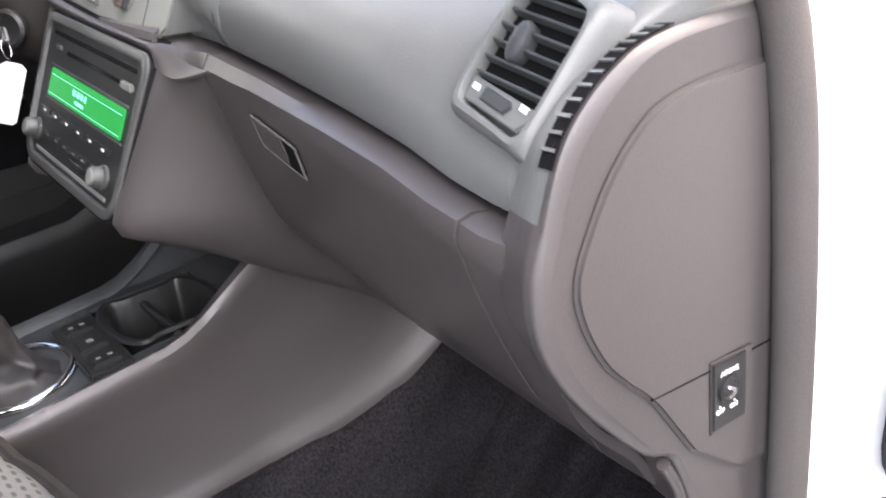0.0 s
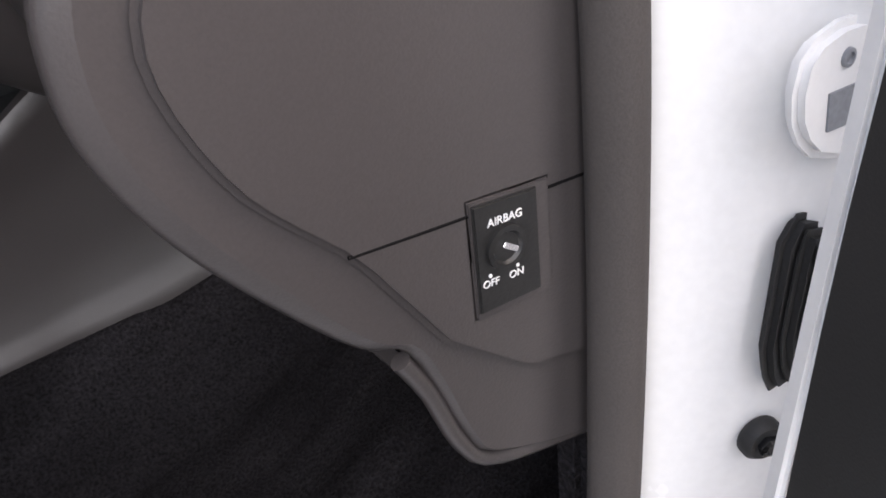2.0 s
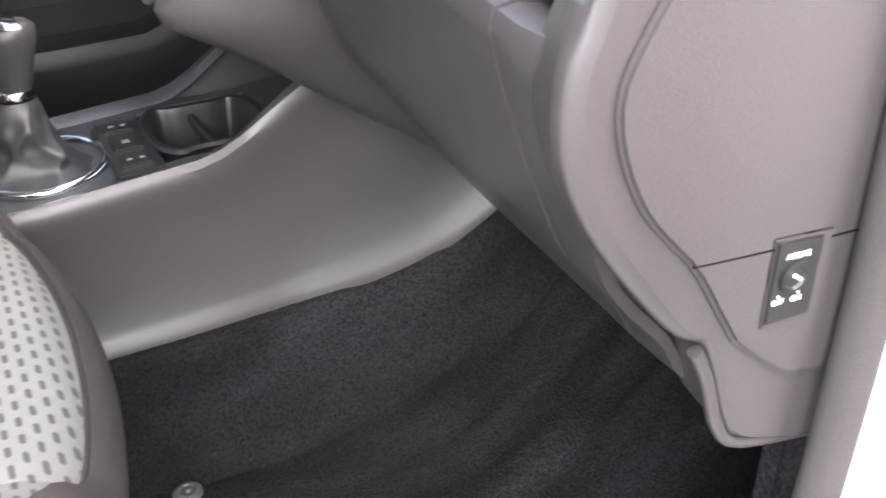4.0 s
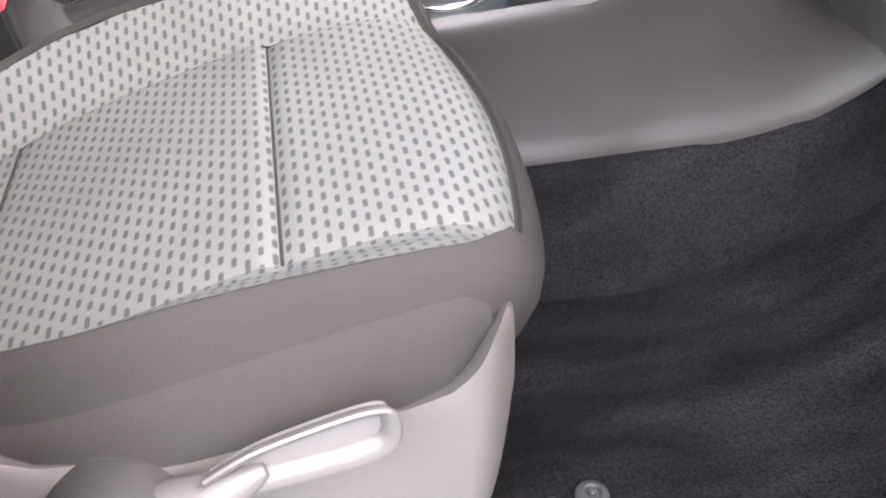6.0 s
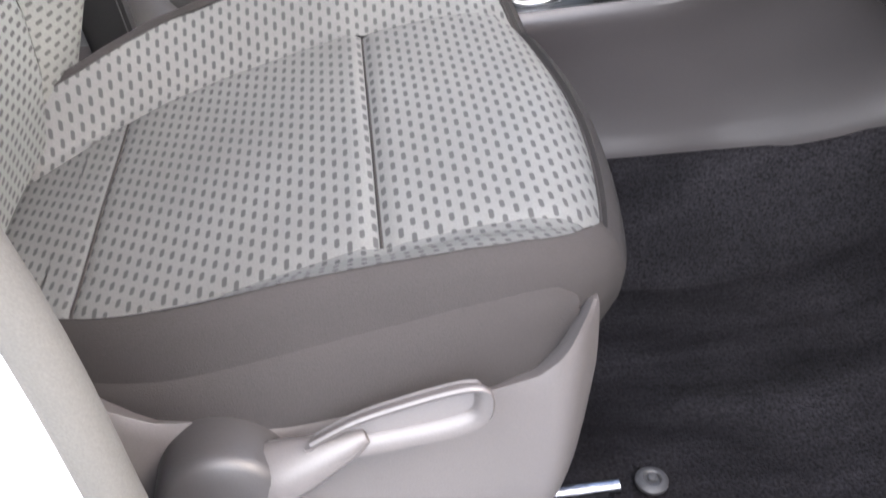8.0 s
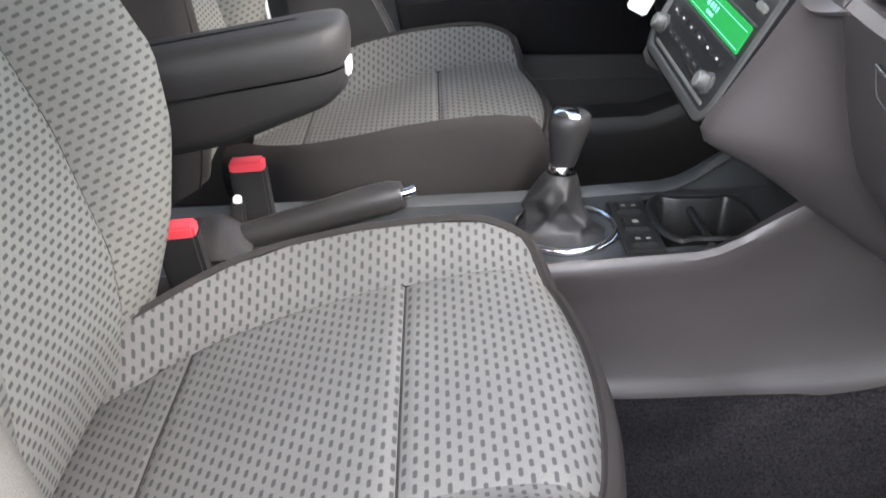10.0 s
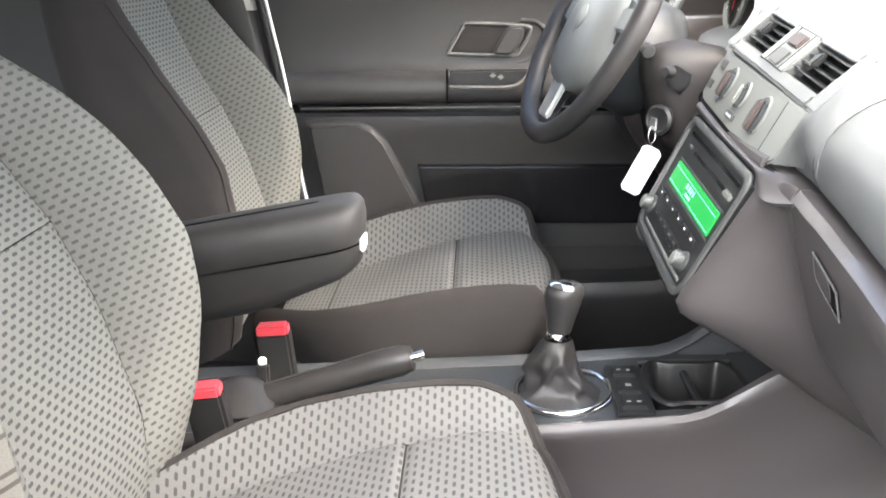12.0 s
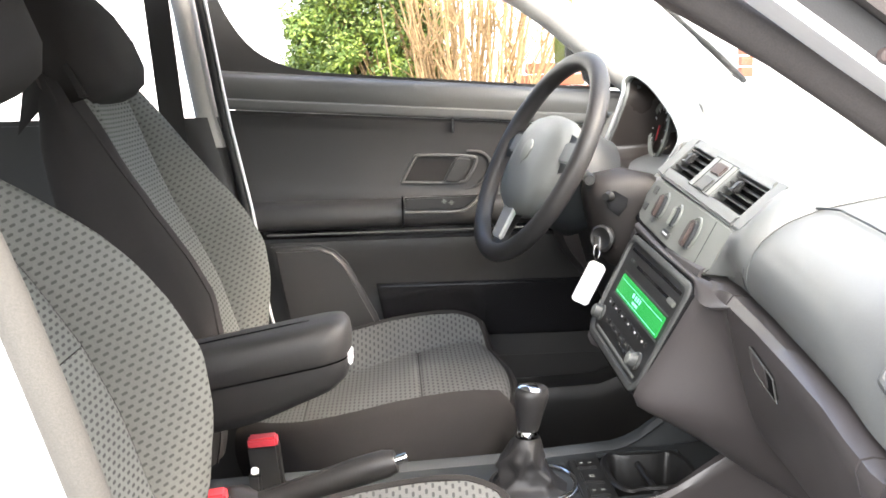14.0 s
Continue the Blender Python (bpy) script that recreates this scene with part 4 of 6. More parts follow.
# ---- instrument binnacle ----
bin_ = thing("instrument_cluster", "hooded instrument cluster with dark dials behind the wheel", "instrument cluster")
BY = 0.350
hood = [(0.119, 0.036), (0.106, 0.080), (0.100, 0.130), (0.108, 0.154), (0.078, 0.165), (0.004, 0.146), (-0.089, 0.106), (-0.136, 0.076), (-0.140, 0.052), (-0.104, 0.002)]
hood_ = spline([(0, y, z) for y, z in hood], 60)
hood_x = lambda p: 0.1405 - 0.2 * p.y + 0.3 * p.z
cent = Vector((0, 0.0, 0.07))
rings = []
for dx, f in ((0.10, 1.0), (0.04, 1.01), (0.004, 1.01), (-0.003, 0.995), (-0.001, 0.975), (0.006, 0.962)):
    rings.append([Vector((hood_x(p) + dx, BY + lerp(cent.y, p.y, f), 0.655 + lerp(cent.z, p.z, f))) for p in hood_])
part("hood", loft(rings), UPPER, bin_)
floor_ = spline([(0, y, z) for y, z in ((-0.104, 0.002), (-0.074, -0.022), (-0.051, -0.017), (0.012, -0.002), (0.091, 0.014), (0.119, 0.036))], 30)
loop_c = hood_ + floor_[1:-1]
rings = []
for dx, f in ((0.005, 0.965), (0.05, 0.93), (0.085, 0.88), (0.088, 0.5), (0.088, 0.03)):
    rings.append([Vector((hood_x(p) + dx, BY + lerp(cent.y, p.y, f), 0.655 + lerp(cent.z, p.z, f))) for p in loop_c])
part("cavity", loft(rings, closed=True, sharp=60), INSIDE, bin_, "brown-black inside of the hood")
part("hood_top", loft([[Vector((lerp(hood_x(p) + 0.02, 0.52, u), BY + p.y, lerp(0.655 + p.z, 0.655, smooth01(u)))) for p in hood_] for u in dense(0.0, 1, 10)], thick=0.003), UPPER, bin_)
part("trim_ring", tube([Vector((hood_x(p) - 0.003, BY + lerp(cent.y, p.y, 0.985), 0.655 + lerp(cent.z, p.z, 0.985))) for p in loop_c + loop_c[:1]], 0.0042, 8), BELTSILVER, bin_, "thin silver rim")
part("lower_lip", loft([[Vector((hood_x(p) + dx, BY + p.y, 0.655 + p.z + dz)) for p in floor_] for dx, dz in ((-0.001, 0.0), (-0.004, -0.010), (0.0, -0.022), (0.012, -0.034))]), UPPER, bin_)
part("lip_under", loft([[Vector((hood_x(p) + dx, BY + p.y, 0.655 + p.z + dz)) for p in floor_] for dx, dz in ((0.012, -0.033), (0.03, -0.06), (0.06, -0.10))]), BLACK, bin_)
for dy in (-0.062, 0.056):
    gx = 0.214 if dy > 0 else 0.236
    gm = part("gauge", lathe([(0.044, 0.0), (0.050, 0.0), (0.052, 0.005), (0.048, 0.008), (0.044, 0.003)], (gx, BY + dy, 0.725), (-0.95, 0, 0.2), 32), SILVERTRIM, bin_)
    part("needle", block((0.002, 0.003, 0.035), (gx - 0.004, BY + dy + 0.012, 0.719), 0.0006, Matrix.Rotation(radians(40), 3, "X")), RED, gm)
    for k in range(9):
        a = radians(-120 + 30 * k)
        part("mark", block((0.001, 0.0022, 0.007), (gx - 0.005 + 0.008 * math.cos(a), BY + dy + 0.037 * math.sin(a), 0.726 + 0.035 * math.cos(a)), 0.0003, Matrix.Rotation(-a, 3, "X")), WHITEPL, gm)

# driver side vent, seen between the wheel and the cluster
vent("air_vent", "dark louvred driver side air vent", (0.150, 0.600, 0.715), (0, -1, 0), (0.03, 0, 0.045), 0.07, 0.07, 6)

# ---- steering wheel ----
wheel = thing("steering_wheel", "black three-spoke steering wheel with silver spoke inserts", "steering wheel")
WC, WU = Vector((-0.008, 0.36, 0.690)), Vector((0.47, 0, 0.883)).normalized()
WR = Vector((0, -1, 0))
WN = WR.cross(WU)
wheel.matrix_basis = Matrix.Translation(WC) @ Matrix.Rotation(radians(11), 4, "Z") @ Matrix((WR, WU, WN)).transposed().to_4x4()
part("rim", ring(0.174, 0.174, 0.0155, (0, 0, 0), (1, 0, 0), (0, 1, 0), 72, 14), LEATHER, wheel)
hubp = [[(w * math.copysign(abs(math.cos(a)) ** 0.75, math.cos(a)), -0.008 + h_ * math.copysign(abs(math.sin(a)) ** 0.75, math.sin(a)) - (0.012 * (1 - abs(math.cos(a))) if math.sin(a) < 0 else 0), z) for a in (2 * math.pi * k / 36 for k in range(36))] for w, h_, z in ((0.085, 0.070, -0.045), (0.102, 0.084, -0.02), (0.100, 0.083, 0.0), (0.090, 0.073, 0.012), (0.055, 0.045, 0.020), (0.005, 0.004, 0.022))]
part("hub", loft(hubp, closed=True, sharp=60), HUBPAD, wheel)
part("emblem", lathe([(0.0, 0.0), (0.020, 0.0), (0.019, 0.003), (0.015, 0.004), (0.0, 0.0045)], (0, 0.002, 0.0205), (0, 0, 1), 28), SILVERTRIM, wheel, "round silver emblem")
for sx in (-1, 1):
    sp = part("spoke", loft([[(sx * x, y0, z), (sx * x, (y0 + y1) / 2, z + 0.006), (sx * x, y1, z), (sx * x, (y0 + y1) / 2, z - 0.010)] for x, y0, y1, z in ((0.06, -0.030, 0.052, -0.004), (0.10, -0.018, 0.046, -0.006), (0.14, -0.012, 0.040, -0.006), (0.165, -0.012, 0.040, 0.0))], closed=True, caps=True), BLACK, wheel)
    part("insert", block((0.050, 0.034, 0.008), (sx * 0.122, 0.016, -0.001), 0.003), HUBPAD, sp, "grey insert")
sp = part("spoke", loft([[(-w, y, z), (0, y, z + 0.006), (w, y, z), (0, y, z - 0.010)] for w, y, z in ((0.040, -0.055, -0.006), (0.030, -0.10, -0.010), (0.028, -0.14, -0.006), (0.030, -0.162, 0.0))], closed=True, caps=True), BLACK, wheel)
part("insert", prism([(-0.021, -0.150), (0.021, -0.150), (0.026, -0.078), (-0.026, -0.078)], -0.002, 0.007, "z", 0.003), BELTSILVER, sp, "bright silver insert")
part("cowl", lathe([(0.0, -0.030), (0.070, -0.032), (0.084, -0.042), (0.088, -0.060), (0.088, -0.105), (0.080, -0.115), (0.0, -0.115)], (0, -0.010, 0), (0, 0, 1), 40), CONSOLE, wheel, "round grey cowl behind the hub")
column = thing("steering_column", "black plastic steering column shroud with stalks", "steering column")
rings = []
for u in dense(0, 1, 8):
    c = Vector((0.035, 0.36, 0.655)).lerp(Vector((0.17, 0.36, 0.585)), u)
    rings.append([c + Vector((0.03 * math.sin(a) * 0.5, 0.062 * math.copysign(abs(math.cos(a)) ** 0.7, math.cos(a)), 0.058 * math.copysign(abs(math.sin(a)) ** 0.7, math.sin(a)))) for a in (2 * math.pi * k / 28 for k in range(28))])
part("shroud", loft(rings, closed=True, caps=True, sharp=60), SHROUD, column)
part("stalk", tube(spline([(0.06, 0.31, 0.66), (0.055, 0.26, 0.665), (0.05, 0.215, 0.665)], 8), [0.006, 0.006, 0.006, 0.007, 0.009, 0.010, 0.010, 0.008], 10), BLACK, column)
rings = []
for u in dense(-1, 1, 15):
    f = (1 - abs(u) ** 3.2) ** (1 / 3.2) if abs(u) < 1 else 0.02
    c = Vector((0.122 - 0.02 * u, 0.254, 0.597 + 0.082 * u))
    rings.append([c + Vector((0.068 * f * math.copysign(abs(math.cos(a)) ** 0.7, math.cos(a)), 0.052 * f * math.copysign(abs(math.sin(a)) ** 0.7, math.sin(a)), 0)) for a in (2 * math.pi * k / 32 for k in range(32))])
part("shroud_side", loft(rings, closed=True, caps=True, sharp=70), SHROUD, column)
part("ignition_lock", lathe([(0.0, 0.0), (0.021, 0.0), (0.021, 0.006), (0.017, 0.009), (0.012, 0.006), (0.0, 0.006)], (0.068, 0.202, 0.577), (-0.7, -0.7, 0.1), 28), BLACK, column)
part("stalk_socket", prism([(0.070, 0.645), (0.085, 0.649), (0.105, 0.637), (0.103, 0.624), (0.091, 0.610), (0.075, 0.622)], 0.197, 0.215, "y", 0.003), GLOSSBLACK, column)
part("stalk_stub", tube([(0.080, 0.205, 0.640), (0.074, 0.192, 0.642), (0.066, 0.182, 0.643)], [0.007, 0.008, 0.006], 12), BLACK, column)
key = thing("key_with_tag", "silver ignition key with a blank white plastic tag", "key")
part("key_head", block((0.004, 0.016, 0.018), (0.056, 0.190, 0.574), 0.002, Matrix.Rotation(radians(30), 3, "Z")), STEEL, key)
part("key_ring", ring(0.008, 0.011, 0.0011, (0.055, 0.188, 0.559), (0.7, 0.7, 0), (0, 0.2, 1), 24, 6), STEEL, key)
tag_m = Matrix.Rotation(radians(27), 3, "Y")
part("tag", prism([(-0.014, -0.031), (-0.010, -0.035), (0.010, -0.035), (0.014, -0.031), (0.014, 0.028), (0.008, 0.033), (-0.008, 0.033), (-0.014, 0.028)], -0.0015, 0.0015, "y", 0.0006), WHITEPL, key, "blank white tag").matrix_basis = Matrix.Translation((0.043, 0.186, 0.513)) @ tag_m.to_4x4()


# ---- seats ----
def flipped(bm, on):
    if on:
        bmesh.ops.scale(bm, verts=bm.verts, vec=(1, -1, 1))
        bmesh.ops.reverse_faces(bm, faces=bm.faces)
    return bm


def build_seat(yc, mirror, recline, label, dx=0.0, back_x=-0.485, bw=1.0, near=0.0, head=(0.0, 0.0), tall=0.0):
    """A front seat. mirror: True where the outer side, with the lever, is at +y."""
    seat = thing("front_seat", label, "car seat", "front seats", (dx, yc, 0))
    # half outline of the cushion's cloth top, from the rear to the middle of the front edge
    HALF = [(-0.54, 0.100), (-0.50, 0.135), (-0.46, 0.170), (-0.42, 0.194), (-0.36, 0.208), (-0.25, 0.208), (-0.19, 0.205), (-0.160, 0.198), (-0.140, 0.186), (-0.125, 0.166), (-0.114, 0.138), (-0.106, 0.10), (-0.100, 0.05), (-0.098, 0.0)]
    half = [(p.x, p.y) for p in spline([(x, y, 0) for x, y in HALF], 60)]
    half[-1] = (-0.098, 0.0)
    out_sign = 1 if mirror else -1
    mid = lambda x: table(x, [(-0.54, 0.228), (-0.45, 0.258), (-0.262, 0.318), (-0.252, 0.3160), (-0.248, 0.3160), (-0.238, 0.320), (-0.19, 0.329), (-0.145, 0.333), (-0.125, 0.331), (-0.112, 0.325), (-0.104, 0.318), (-0.098, 0.309)])
    crest = lambda x: table(x, [(-0.54, 0.285), (-0.48, 0.300), (-0.425, 0.316), (-0.371, 0.330), (-0.30, 0.346), (-0.245, 0.354), (-0.205, 0.358), (-0.175, 0.358), (-0.155, 0.354), (-0.14, 0.350), (-0.125, 0.344), (-0.112, 0.335), (-0.098, 0.325)])
    taper = lambda x: table(x, [(-0.54, 0.100), (-0.50, 0.135), (-0.46, 0.170), (-0.42, 0.194), (-0.36, 0.208)]) / 0.208
    ahead = lambda y: table(-abs(y), [(-b_, a_) for a_, b_ in half if a_ > -0.24])

    def seam_y(y):
        return 0.146 if y * out_sign > 0 else 0.152

    def top(x, y):
        """Height of the cushion's cloth: a flat insert between rising side bolsters, rolled over at the front."""
        xm = x + (-0.098 - ahead(y)) * smooth01(min(1, max(0, (x + 0.24) / max(0.02, ahead(y) + 0.24))))
        i, d = seam_y(y) * taper(x), abs(y)
        if d <= i:
            u = d / i
            return mid(xm) + 0.006 * u * u + 0.003 * math.cos(u * 3) - 0.003 * smooth01(max(0, (u - 0.94) / 0.06))
        edge = max(i + 0.004, table(x, half))
        f = min(1, (d - i) / (edge - i))
        rise = smooth01(min(1, max(0, (d - i) / 0.035)))
        return lerp(mid(xm) + 0.0015, lerp(mid(xm) + 0.006, crest(x) + (0.018 if near and y > 0 else 0.0), rise), min(1.0, f * 1.04))

    def cloth(name, x0, x1, mat, n, shade_edge):
        rows = []
        for k in range(n):
            u = k / (n - 1)
            row = []
            for v in [-1 + 2 * j / 30 for j in range(31)]:
                y = v * (0.146 if v * out_sign > 0 else 0.152)
                x_end = ahead(y) if x1 is None else x1
                x = lerp(x0, x_end, u)
                dip = 0.0022 * max(0, 1 - min(abs(x - x0), abs(x_end - x) if x1 is not None else 1) / 0.006) if shade_edge else 0
                row.append((x, y * taper(x), top(x, y * taper(x)) - dip))
            rows.append(row)
        return part(name, loft(rows), mat, seat)

    cloth("cushion_rear_strip", -0.54, -0.4500, FABRIC, 24, True)
    cloth("cushion_insert", -0.4500, -0.2500, FABRIC, 40, True)
    cloth("cushion_front_panel", -0.2500, None, FABRIC, 44, True)
    # Dark cord along each cushion seam, in place of the crease's shadow.
    for x in (-0.4500, -0.2500):
        part("seam", tube([(x, y * taper(x), top(x, y * taper(x)) - 0.0012) for y in dense(-0.146, 0.146, 31)], 0.0011, 6), CLOTH, seat)
    for s in (-1, 1):
        rows = []
        for v in dense(0, 1, 12):
            y = s * lerp(seam_y(s) - 0.0004, 0.2075, v)
            rows.append([(x, y * taper(x), top(x, y * taper(x))) for x in dense(-0.54, ahead(y), 50)])
        part("bolster", loft(rows), BOLSTER_IN if s > 0 else BOLSTER_OUT, seat)
    # the plain cloth that wraps the cushion's sides and front in one piece
    rim = [Vector((x, -y, 0)) for x, y in half] + [Vector((x, y, 0)) for x, y in half[-2::-1]]
    rim_n = []
    for k in range(len(rim)):
        d = (rim[min(k + 1, len(rim) - 1)] - rim[max(k - 1, 0)]).normalized()
        rim_n.append(Vector((d.y, -d.x, 0)))
    rim_z = [top(p.x, p.y * 0.997) for p in rim]
    SIDE = [(0.0, 0.0005), (0.004, -0.001), (0.008, -0.006), (0.0125, -0.018), (0.018, -0.036), (0.023, -0.056), (0.026, -0.080), (0.022, -0.105), (0.010, -0.122)]
    side_out = lambda dz: table(-dz, [(-z, o) for o, z in SIDE])

    def wrap(k, dz, more=0.0):
        front = abs(rim_n[k].x)
        tuck = table(-dz, [(0, 0.0), (0.004, 0.006), (0.018, 0.012), (0.036, 0.010), (0.06, 0.0), (0.09, -0.020), (0.122, -0.05)])
        return rim[k] + rim_n[k] * (lerp(side_out(dz), tuck, front) + more) + Vector((0, 0, rim_z[k] + dz))

    part("side_cloth", loft([[wrap(k, dz) for dz in [-0.122 * j / 26 for j in range(27)]] for k in range(len(rim))], thick=-0.006), CLOTH, seat)
    if near:
        inner = [k for k in range(len(rim)) if rim[k].y < 0 and rim[k].x < -0.13]
        part("bolster_side", loft([[wrap(k, dz, 0.0015) for dz in (0.001, -0.004, -0.012, -0.020, -0.028)] for k in inner], thick=-0.002), BOLSTER_OUT, seat)
    part("piping", tube([p + Vector((0, 0, z + 0.0006)) for p, z in zip(rim, rim_z)], 0.0014, 6), CLOTH, seat)
    # padded lower side panel with a rounded nose, on the outer side
    low_top = lambda x: table(x, [(-0.46, 0.280), (-0.412, 0.294), (-0.367, 0.302), (-0.307, 0.317), (-0.26, 0.328), (-0.213, 0.338), (-0.178, 0.342), (-0.164, 0.340), (-0.155, 0.335), (-0.149, 0.326)])
    low_foot = lambda x: table(x, [(-0.46, 0.245), (-0.19, 0.250), (-0.170, 0.272), (-0.158, 0.298), (-0.149, 0.322)])
    rows, cord = [], []
    ks = [k for k in range(len(rim)) if rim[k].y * out_sign > 0 and rim[k].x + 0.02 * rim_n[k].x < -0.148 and rim[k].x > -0.46]
    for k in ks:
        xx = rim[k].x + 0.02 * rim_n[k].x
        zt, zf = low_top(xx), low_foot(xx)
        row = []
        for v in dense(0, 1, 12):
            lift = 0.0065 * min(1, math.sin(math.pi * min(1, max(0, v * 0.94 + 0.02))) * 2.2)
            row.append(wrap(k, lerp(zt, zf, v) - rim_z[k], lift - 0.0004))
        rows.append(row)
        cord.append(wrap(k, zt - rim_z[k], 0.0006))
    part("lower_side_cloth", loft(rows, thick=-0.004), CLOTH, seat)
    part("seam", tube(cord, 0.0009, 6), CLOTH, seat)
    # plastic side shield
    rings = []
    for x in dense(-0.52, -0.185, 34) + dense(-0.182, -0.134, 18):
        top_ = table(x, [(-0.52, 0.300), (-0.43, 0.306), (-0.407, 0.299), (-0.381, 0.283), (-0.344, 0.280), (-0.309, 0.280), (-0.252, 0.285), (-0.195, 0.290), (-0.172, 0.298), (-0.158, 0.312), (-0.148, 0.325), (-0.140, 0.329), (-0.134, 0.325)])
        bot = table(x, [(-0.52, 0.20), (-0.389, 0.186), (-0.372, 0.173), (-0.316, 0.170), (-0.24, 0.169), (-0.190, 0.171), (-0.170, 0.176), (-0.156, 0.187), (-0.146, 0.207), (-0.140, 0.232), (-0.134, 0.27)])
        out = 0.243 - 0.030 * max(0, min(1, (x + 0.165) / 0.031)) ** 2
        rings.append(spline([(x, -out + 0.022, top_ - 0.012), (x, -out + 0.006, top_ - 0.002), (x, -out, top_ - 0.003), (x, -out - 0.005, lerp(top_, bot, 0.3)), (x, -out - 0.008, lerp(top_, bot, 0.7)), (x, -out - 0.006, lerp(top_, bot, 0.9)), (x, -out + 0.004, bot), (x, -out + 0.022, bot - 0.004)], 22))
    part("side_shield", flipped(loft(rings, thick=0.004), mirror), SHIELD, seat)
    part("shield_lip", flipped(tube([(-0.344 + 0.052 * math.cos(a), -0.250, 0.236 + 0.056 * math.sin(a)) for a in dense(radians(165), radians(290), 24)], 0.004, 8), mirror), SHIELD, seat)
    part("base", block((0.36, 0.40, 0.15), (-0.33, 0, 0.175), 0.03, None, 3), BLACK, seat)
    # recline lever: a round drum with an open loop handle
    lever = part("lever_hub", flipped(lathe([(0.0, 0.0365), (0.022, 0.0362), (0.0315, 0.0350), (0.0350, 0.0325), (0.0368, 0.028), (0.0376, 0.004), (0.0385, 0.0)], (-0.343, -0.244, 0.246), (0.0, -1, 0.12), 40), mirror), HUBGREY, seat)
    part("lever_neck", flipped(tube(spline([(-0.338, -0.258, 0.254), (-0.320, -0.263, 0.261), (-0.302, -0.266, 0.270), (-0.284, -0.267, 0.280), (-0.266, -0.266, 0.2885)], 16), [0.006, 0.011, 0.0145, 0.0165, 0.0172, 0.0170, 0.0165, 0.0155, 0.0145, 0.0132, 0.0120, 0.0106, 0.0092, 0.0078, 0.0060, 0.0040], 16, flat=0.75), mirror), SHIELD, lever)
    loop = [(-0.293, 0.2865), (-0.272, 0.2995), (-0.25, 0.3080), (-0.225, 0.3155), (-0.212, 0.3175), (-0.2065, 0.3150), (-0.2055, 0.3050), (-0.209, 0.2965), (-0.222, 0.2905), (-0.25, 0.2850), (-0.275, 0.2815), (-0.290, 0.2815), (-0.293, 0.2865)]
    loop_ = spline([(x, 0, z) for x, z in loop], 70)
    part("lever_loop", flipped(tube([Vector((p.x, -0.266, p.z)) for p in loop_], 0.0027, 10, flat=2.4), mirror), SHIELD, lever)
    part("lever_web", flipped(prism([(p.x, p.z) for p in loop_][:-1], -0.264, -0.260, "y"), mirror), LEVERLIT, lever, "recess of the handle, lightened as if lit")
    # backrest
    back = new("backrest")
    back.parent = seat
    back.location = (back_x, 0, 0.275)
    back.rotation_euler = (0, -radians(recline), 0)
    KINK = 0.305
    HB = lambda z: bw * table(z, [(0.0, 0.190), (0.1, 0.208), (0.22, 0.216), (0.34, 0.206), (0.46, 0.178), (0.54, 0.15), (0.60, 0.12)])
    IB = lambda z: table(z, [(0.0, 0.115), (0.2, 0.140), (KINK, 0.150), (0.45, 0.115), (0.54, 0.09), (0.60, 0.08)])
    FB = lambda z: table(z, [(0.0, -0.055), (0.05, -0.022), (0.10, -0.004), (0.22, 0.008), (0.40, 0.002), (0.54, -0.020), (0.58, -0.038), (0.60, -0.055)])
    EB = lambda z: table(z, [(0.0, -0.060), (0.04, -0.030), (0.09, 0.008), (0.17, 0.048), (0.235, 0.068), (0.30, 0.064), (0.36, 0.052), (0.42, 0.032), (0.48, 0.008), (0.53, -0.014), (0.60, -0.045)])
    CB = lambda z: max(FB(z) + 0.006, EB(z) + table(z, [(0.0, 0.020), (0.15, 0.034), (0.40, 0.034), (0.53, 0.012)]))
    TOP = 0.53

    def up_(rings_):
        """Draws the top of a taller backrest up and forward."""
        return [[Vector((p[0] + tall * 1.1 * smooth01(min(1, max(0, (p[2] - 0.36) / 0.24))), p[1], p[2] + tall * smooth01(min(1, max(0, (p[2] - 0.36) / 0.24))))) for p in r] for r in rings_]

    for name, a, b in (("back_lower_insert", 0.0, KINK - 0.0006), ("back_upper_insert", KINK + 0.0006, TOP)):
        part(name, loft(up_([[(FB(z) + 0.006 * u * u - 0.005 * smooth01(max(0, (abs(u) - 0.9) / 0.1)), IB(z) * u, z) for u in [-1 + k / 10 for k in range(21)]] for z in dense(a, b, 14)]), thick=0.01), FABRIC_BACK, back)
    for s in (-1, 1):
        rings = []
        for z in dense(0.0, TOP, 34):
            more = near * smooth01(min(1, z / 0.12)) if s < 0 else 0.0
            f, c, i, h_ = FB(z), CB(z) + more, IB(z), HB(z)
            rings.append(spline([(f + 0.001, s * (i + 0.001), z), (lerp(f, c, 0.25) + 0.004, s * lerp(i, h_, 0.15), z), (lerp(f, c, 0.75) + 0.006, s * lerp(i, h_, 0.5), z), (c, s * lerp(i, h_, 0.80), z), ((c - 0.004) if more else EB(z), s * h_, z)], 12))
        if s < 0 and near:
            part("back_bolster", loft(up_([r[:7] for r in rings]), thick=0.01), BACK_RIGHT, back)
            part("bolster_side", loft(up_([r[6:] for r in rings]), thick=0.01), CLOTH, back)
        else:
            part("back_bolster", loft(up_(rings), thick=0.01), BACK_LEFT if s > 0 else BACK_RIGHT, back)
